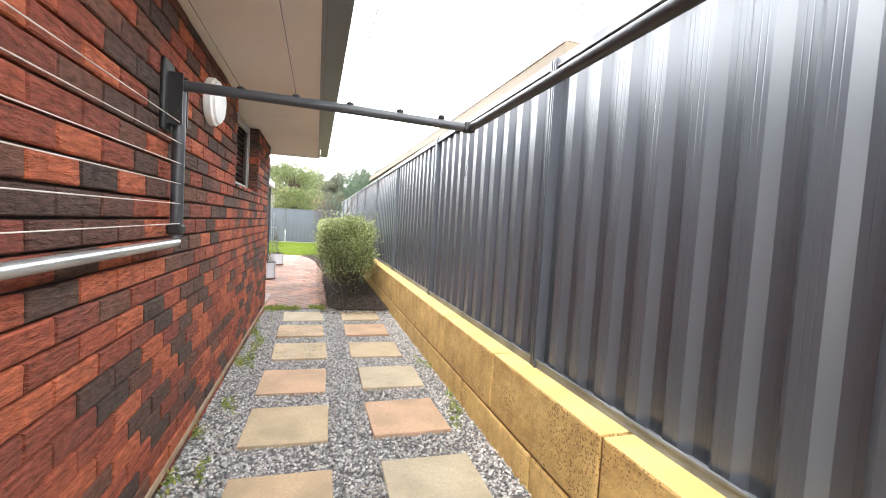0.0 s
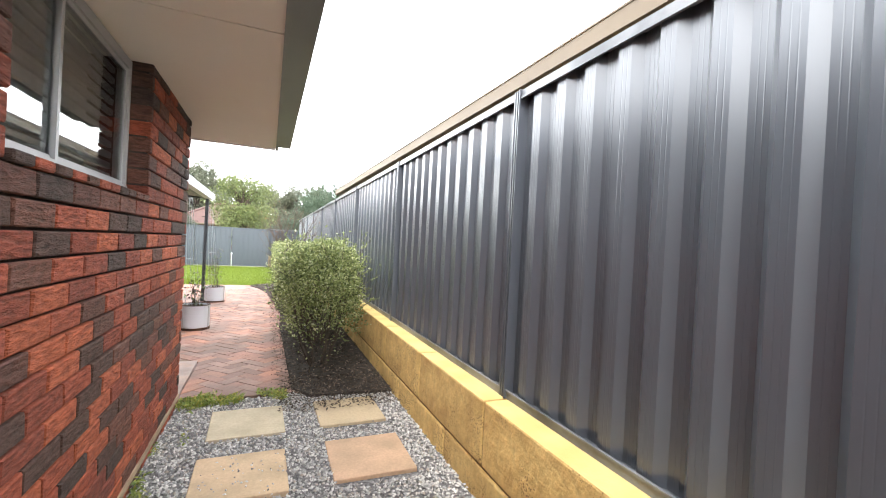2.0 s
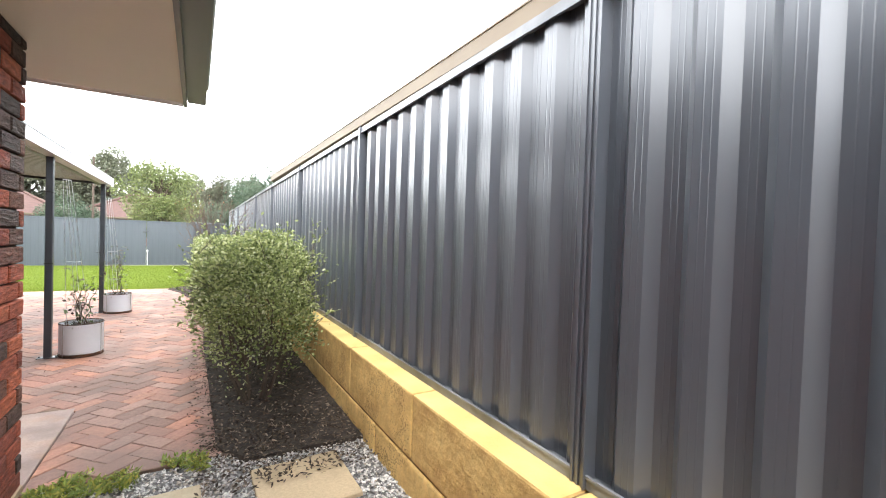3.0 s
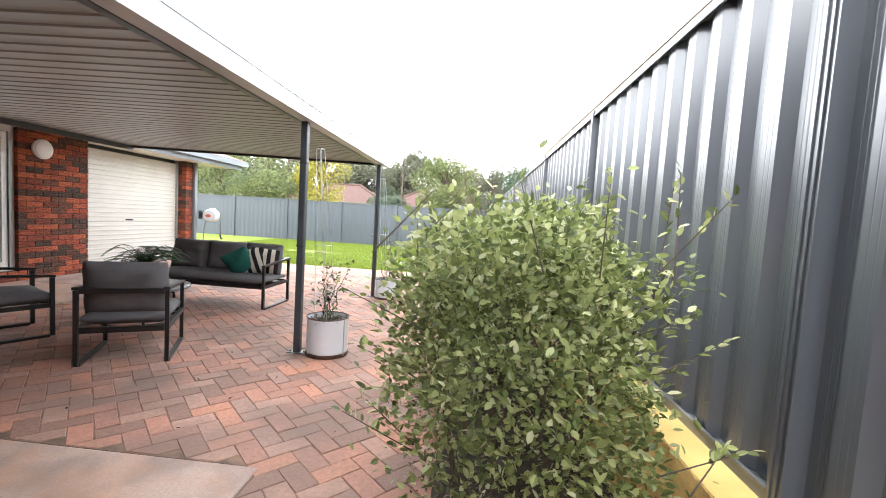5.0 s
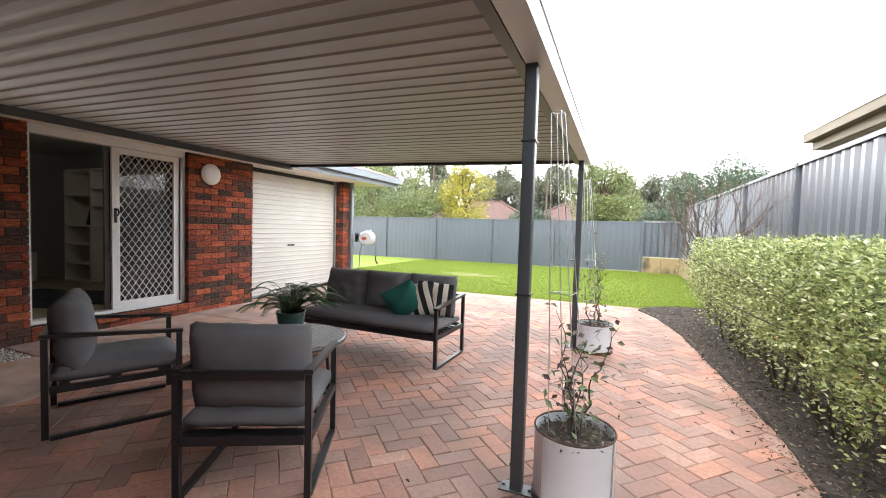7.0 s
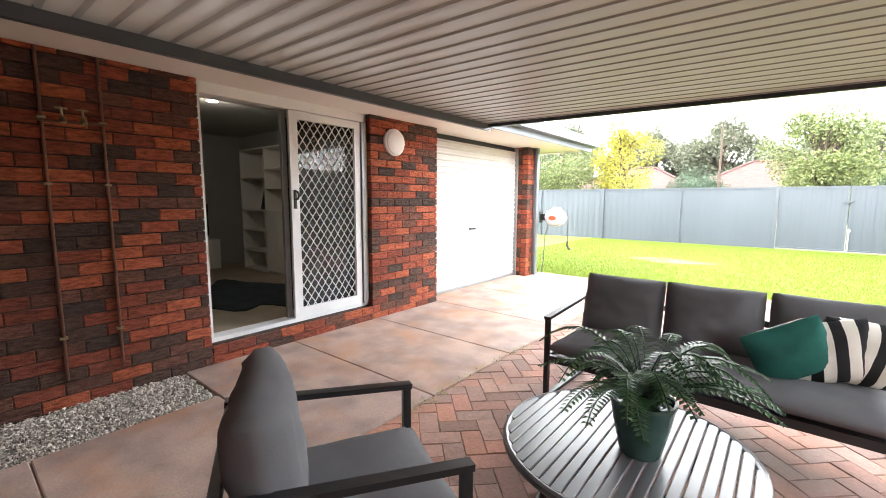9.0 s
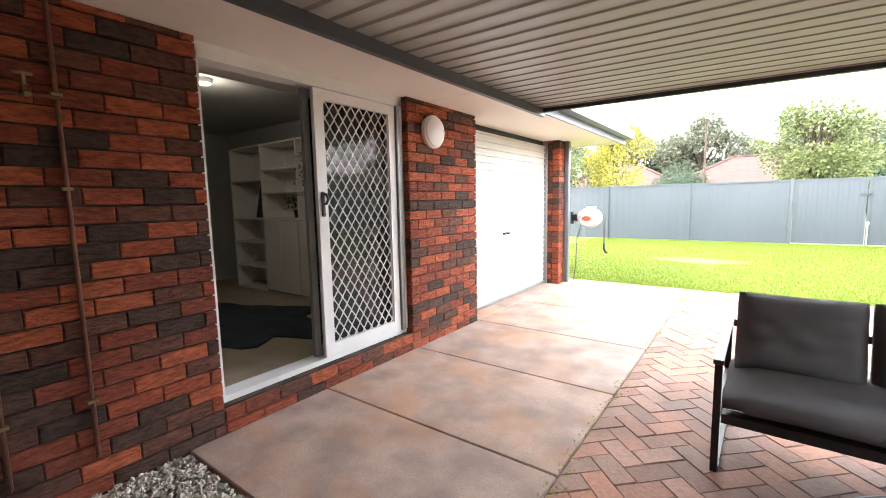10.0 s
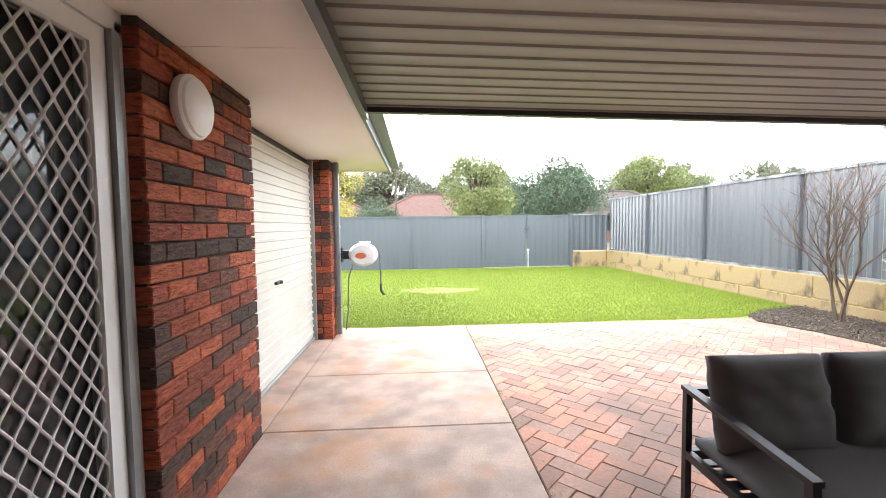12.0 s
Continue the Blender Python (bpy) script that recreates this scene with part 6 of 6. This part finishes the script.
def in_soil(x, y):
    hit, n = False, len(SOIL_EDGE)
    for i in range(n):
        (x0, y0), (x1, y1) = SOIL_EDGE[i], SOIL_EDGE[(i + 1) % n]
        if (y0 > y) != (y1 > y) and x < (x1 - x0) * (y - y0) / (y1 - y0) + x0:
            hit = not hit
    return hit


chips("bark_mulch", "dark bark mulch and dry leaves under the hedge", 13000, in_soil, (-0.45, 1.92, 4.05, 13.9), 0.035, M_WOOD_CHIP, 6, 0.016)
chips("bark_mulch", "bark scattered over the gravel edge", 1500, lambda x, y: True, (0.93, 1.9, 3.72, 4.6), 0.032, M_WOOD_CHIP, 7, 0.012)
chips("bark_mulch", "bark strewn along the paving edge", 900, lambda x, y: True, (0.86, 1.06, 4.3, 12.0), 0.03, M_WOOD_CHIP, 17, 0.002)
chips("fallen_leaves", "a few dry leaves scattered over the patio paving", 150, lambda x, y: noise.noise(Vector((x * 1.3, y * 1.3, 3))) > -0.05, (-1.6, 0.95, 5.6, 12.8), 0.035, M_WOOD_CHIP, 21, 0.005, 0.4, "leaves")
chips("weeds", "low green weeds along the paving edge", 1500, lambda x, y: noise.noise(Vector((x * 5, y * 5, 0))) > -0.1, (0.17, 0.98, 4.05, 4.28), 0.035, M_WEED, 9, 0.004, 0.9, "weeds")
chips("weeds", "small weeds along the foot of the wall", 900, lambda x, y: noise.noise(Vector((x * 9, y * 3, 4))) > 0.15, (0.17, 0.34, -0.6, 4.1), 0.035, M_WEED, 10, 0.0, 0.9, "weeds")
chips("weeds", "small weeds by the retaining wall", 160, lambda x, y: noise.noise(Vector((x * 9, y * 3, 8))) > 0.15, (1.75, 1.88, 0.3, 2.0), 0.035, M_WEED, 12, 0.0, 0.9, "weeds")
chips("weeds", "moss and tiny weeds in the paving joint beside the concrete", 420, lambda x, y: noise.noise(Vector((x * 9, y * 2.2, 2))) > 0.05, (-3.83, -3.73, 7.8, 13.2), 0.02, M_WEED, 13, 0.002, 0.7, "weeds")


def grass():
    r = np.random.default_rng(4)
    n = 230000
    x, y = r.uniform(-7.5, 1.9, n), 13.2 + (21.25 - 13.2) * r.uniform(0, 1, n) ** 1.25
    edge = y > 13.24 + 0.05 * np.sin(x * 3.1) + 0.03 * np.sin(x * 7.7)
    soil = (x > 0.3) & (y < 13.3 + 0.45 * (x - 0.3))
    patch = (((x + 4.0) / 0.95) ** 2 + ((y - 16.6) / 0.42) ** 2 < 1 + 0.35 * np.sin(x * 6) * np.sin(y * 9)) & (r.uniform(0, 1, n) < 0.55)
    k = edge & ~soil & ~patch
    x, y = x[k], y[k]
    n = len(x)
    h, a, lean = r.uniform(0.014, 0.038, n), r.uniform(0, 6.283, n), r.uniform(-0.025, 0.025, (n, 2))
    w = 0.0042
    z0 = -0.014
    v = np.stack([np.stack([x - w * np.cos(a), y - w * np.sin(a), np.full(n, z0)], 1), np.stack([x + w * np.cos(a), y + w * np.sin(a), np.full(n, z0)], 1),
                  np.stack([x + lean[:, 0], y + lean[:, 1], z0 + h], 1)], 1).reshape(-1, 3)
    ob = mesh_from("grass", v.tolist(), np.arange(n * 3).reshape(-1, 3).tolist(), M_GRASS)
    return tagged(ob, "short bright green grass blades on the lawn", "grass", "", "stuff")


grass()
bm = bmesh.new()
M_DRY = material("dry_soil", (0.23, 0.185, 0.09), 0.95, dark=(0.12, 0.165, 0.02), scale=3.5, bump=0.6, bump_scale=60)
ring = [bm.verts.new((-4.0 + 0.9 * (1 + 0.2 * math.sin(3 * a)) * math.cos(a), 16.6 + 0.4 * (1 + 0.2 * math.sin(4 * a + 1)) * math.sin(a), -0.008)) for a in (2 * math.pi * k / 30 for k in range(30))]
bm.faces.new(ring)
tagged(part("bare_patch", bm, M_DRY, lawn, "worn dry patch"), kind="structure")


# ---- bricks ----
COURSE, STRETCH, JOINT = 0.0862, 0.240, 0.010
brick_cache = {}


def brick_points(length, height, depth, rng):
    """Brick with rough chamfered face: length along u, height along v, face at w = 0."""
    c = 0.005
    j = lambda: rng.uniform(-0.0014, 0.0014)
    pts = [(0, 0, -depth), (length, 0, -depth), (length, height, -depth), (0, height, -depth),
           (0, 0, -c), (length, 0, -c), (length, height, -c), (0, height, -c)]
    pts += [(c + j(), c + j(), j()), (length - c + j(), c + j(), j()), (length - c + j(), height - c + j(), j()), (c + j(), height - c + j(), j())]
    faces = [(8, 9, 10, 11), (0, 1, 5, 4), (1, 2, 6, 5), (2, 3, 7, 6), (3, 0, 4, 7), (4, 5, 9, 8), (5, 6, 10, 9), (6, 7, 11, 10), (7, 4, 8, 11)]
    return pts, faces


def brickwork(parent, origin, u, w, length, z1, near=None, z0=-0.02, holes=(), seed=0, depth=0.11):
    """Running bond from origin along u; w is the way the face looks. near(s, z) picks the bricks that are objects of their own."""
    rng = random.Random(seed)
    O, U, W, V = Vector(origin), Vector(u), Vector(w), Vector((0, 0, 1))
    frame_m = Matrix((U, V, W)).transposed().to_4x4()
    frame_m.translation = O
    verts, faces, row, z = [], [], 0, z0
    while z < z1 - 0.02:
        h = min(COURSE - JOINT, z1 - z)
        s = -STRETCH / 2 if row % 2 else 0.0
        while s < length - 0.01:
            a, b = max(0.0, s), min(length, s + STRETCH - 0.006)
            spans = [(a, b)]
            for h0, h1, g0, g1 in holes:
                if z + h > g0 + 0.01 and z < g1 - 0.01:
                    spans = [q for p0, p1 in spans for q in ((p0, min(p1, h0)), (max(p0, h1), p1)) if q[1] - q[0] > 0.02]
            for p0, p1 in spans:
                if p1 - p0 < 0.02:
                    continue
                if near and near(p0, z):
                    key = (round(p1 - p0, 2), round(h, 3), depth, rng.randrange(3))
                    if key not in brick_cache:
                        pts, fs = brick_points(p1 - p0, h, depth, rng)
                        me = bpy.data.meshes.new("brick")
                        me.from_pydata(pts, [], fs)
                        me.materials.append(M_BRICK)
                        brick_cache[key] = me
                    ob = new("brick", brick_cache[key])
                    ob.parent = parent
                    ob.matrix_basis = frame_m @ Matrix.Translation((p0, z, rng.uniform(-0.002, 0.002)))
                else:
                    pts, fs = brick_points(p1 - p0, h, depth, rng)
                    i = len(verts)
                    dw = rng.uniform(-0.002, 0.002)
                    verts += [tuple(O + U * (p0 + x) + V * (z + y) + W * (d + dw)) for x, y, d in pts]
                    faces += [tuple(i + q for q in f) for f in fs]
            s += STRETCH
        row += 1
        z += COURSE
    if verts:
        ob = mesh_from("bricks", verts, faces, M_BRICK_JOINED, parent)
        ob["kind"] = "stuff"


side_hole = ((W0 + 5.0 - 0.004, W1 + 5.0 + 0.004, 1.56, 2.5),)
brickwork(wall_side, (SIDE_X, -5.0, 0), (0, 1, 0), (1, 0, 0), CORNER_Y + 5.0, SOFFIT, lambda s, z: 5.1 < s < 8.0 and 0.2 < z, holes=side_hole, seed=1)
brickwork(wall_rear, (SIDE_X - 0.112, CORNER_Y, 0), (-1, 0, 0), (0, 1, 0), 5.7, SOFFIT, seed=2)
brickwork(wall_west, (GROUND_W, CORNER_Y, 0), (0, 1, 0), (1, 0, 0), 7.60 - CORNER_Y, SOFFIT - 0.014, lambda s, z: s > 1.2, seed=3)
brickwork(wall_west, (GROUND_W, 9.315, 0), (0, 1, 0), (1, 0, 0), 10.43 - 9.315, SOFFIT - 0.014, lambda s, z: True, seed=4)
brickwork(wall_west, (GROUND_W, 12.88, 0), (0, 1, 0), (1, 0, 0), 0.32, SOFFIT - 0.014, lambda s, z: True, seed=5)
brickwork(wall_west, (GROUND_W - 0.24, 12.878, 0), (1, 0, 0), (0, -1, 0), 0.126, SOFFIT - 0.014, lambda s, z: True, seed=6, depth=0.05)
brickwork(wall_west, (GROUND_W + 0.004, 7.605, 0), (0, 1, 0), (1, 0, 0), 9.31 - 7.605, 0.15, lambda s, z: True, seed=7)
# sill bricks under the side window, and the pale damp-course strip at the foot
for k in range(11):
    part("sill_brick", rounded(0.015, SIDE_X + 0.012, W0 + 0.005 + k * 0.119, W0 + 0.112 + k * 0.119, 1.525, 1.558, 0.005, 1), M_BRICK, wall_side)
M_STRIP = material("pale_mortar_strip", (0.42, 0.31, 0.21), 0.9, dark=(0.30, 0.20, 0.13), scale=9, bump=0.4, bump_scale=60)
part("mortar_strip", one_box(SIDE_X - 0.06, SIDE_X + 0.010, -5.0, CORNER_Y - 0.01, 0.045, 0.075), M_STRIP, wall_side, "pale mortar strip")


# ---- herringbone pavers ----
def clip(poly, axis, limit, keep_above):
    out = []
    for (p, q) in zip(poly, poly[1:] + poly[:1]):
        a, b = (p[axis] - limit) * (1 if keep_above else -1), (q[axis] - limit) * (1 if keep_above else -1)
        if a >= 0:
            out.append(p)
        if a * b < 0:
            t = a / (a - b)
            out.append((p[0] + (q[0] - p[0]) * t, p[1] + (q[1] - p[1]) * t))
    return out


def area(poly):
    return abs(sum(p[0] * q[1] - q[0] * p[1] for p, q in zip(poly, poly[1:] + poly[:1]))) / 2


def pavers():
    rng = random.Random(12)
    PW, GAP, TURN45 = 0.1165, 0.0034, radians(45)
    ca, sa = math.cos(TURN45), math.sin(TURN45)
    me_full = None
    verts, faces = [], []
    count = 0
    for i in range(-110, 110):
        for j in range(-110, 110):
            m = (i - j) % 4
            if m not in (0, 3):
                continue
            w, h = (2, 1) if m == 0 else (1, 2)
            cu, cv = (i + w / 2) * PW, (j + h / 2) * PW
            x, y = cu * ca - cv * sa - 1.5, cu * sa + cv * ca + 9.0
            if not (-3.95 < x < 1.1 and 4.1 < y < 13.4):
                continue
            tilt = rng.uniform(-0.03, 0.03)
            x, y = x + rng.uniform(-0.0015, 0.0015), y + rng.uniform(-0.0015, 0.0015)
            hu, hv = w * PW / 2 - GAP / 2, h * PW / 2 - GAP / 2
            c2, s2 = math.cos(TURN45 + tilt), math.sin(TURN45 + tilt)
            poly = [(x + u * c2 - v * s2, y + u * s2 + v * c2) for u, v in ((-hu, -hv), (hu, -hv), (hu, hv), (-hu, hv))]
            lim = (0.147, 1.06, 4.225, 13.25) if y < 5.466 else (-3.795, 1.06, 5.466, 13.25) if x < 0.147 else (-3.795, 1.06, 4.225, 13.25)
            before = area(poly)
            for axis, limit, above in ((0, lim[0], True), (0, lim[1], False), (1, lim[2], True), (1, lim[3], False)):
                if poly:
                    poly = clip(poly, axis, limit, above)
            if len(poly) < 3 or area(poly) < 0.0012:
                continue
            z = rng.uniform(-0.0025, 0.003)
            if area(poly) > before - 1e-6 and -2.3 < x < 0.5 and 5.6 < y < 8.35 and count < 300:
                if me_full is None:
                    bm = bmesh.new()
                    a, b = PW - GAP / 2, PW / 2 - GAP / 2
                    box(bm, -a, a, -b, b, -0.05, 0.0)
                    top = [f for f in bm.faces if f.normal.z > 0.5 or all(v.co.z > -0.01 for v in f.verts)]
                    bmesh.ops.bevel(bm, geom=list(top[0].edges), offset=0.004, segments=1, affect="EDGES")
                    me_full = mesh_of("paver", bm, M_PAVER)
                ob = new("paver", me_full)
                ob.parent = patio_bed
                ob.matrix_basis = pose(x, y, z, rng.uniform(-0.5, 0.5), rng.uniform(-0.5, 0.5), math.degrees(TURN45 + tilt) + (90 if m == 3 else 0))
                count += 1
            else:
                n, k = len(poly), len(verts)
                mx, my = sum(p[0] for p in poly) / n, sum(p[1] for p in poly) / n
                verts += [(*p, -0.05) for p in poly] + [(*p, z - 0.004) for p in poly]
                for p in poly:
                    d = math.hypot(p[0] - mx, p[1] - my) or 1
                    verts.append((p[0] + (mx - p[0]) * 0.005 / d, p[1] + (my - p[1]) * 0.005 / d, z))
                for q in range(n):
                    r = (q + 1) % n
                    faces.append((k + q, k + r, k + n + r, k + n + q))
                    faces.append((k + n + q, k + n + r, k + 2 * n + r, k + 2 * n + q))
                faces.append(tuple(k + 2 * n + q for q in range(n)))
    ob = mesh_from("pavers", verts, faces, M_PAVER_JOINED, patio_bed)
    ob["kind"] = "stuff"


pavers()
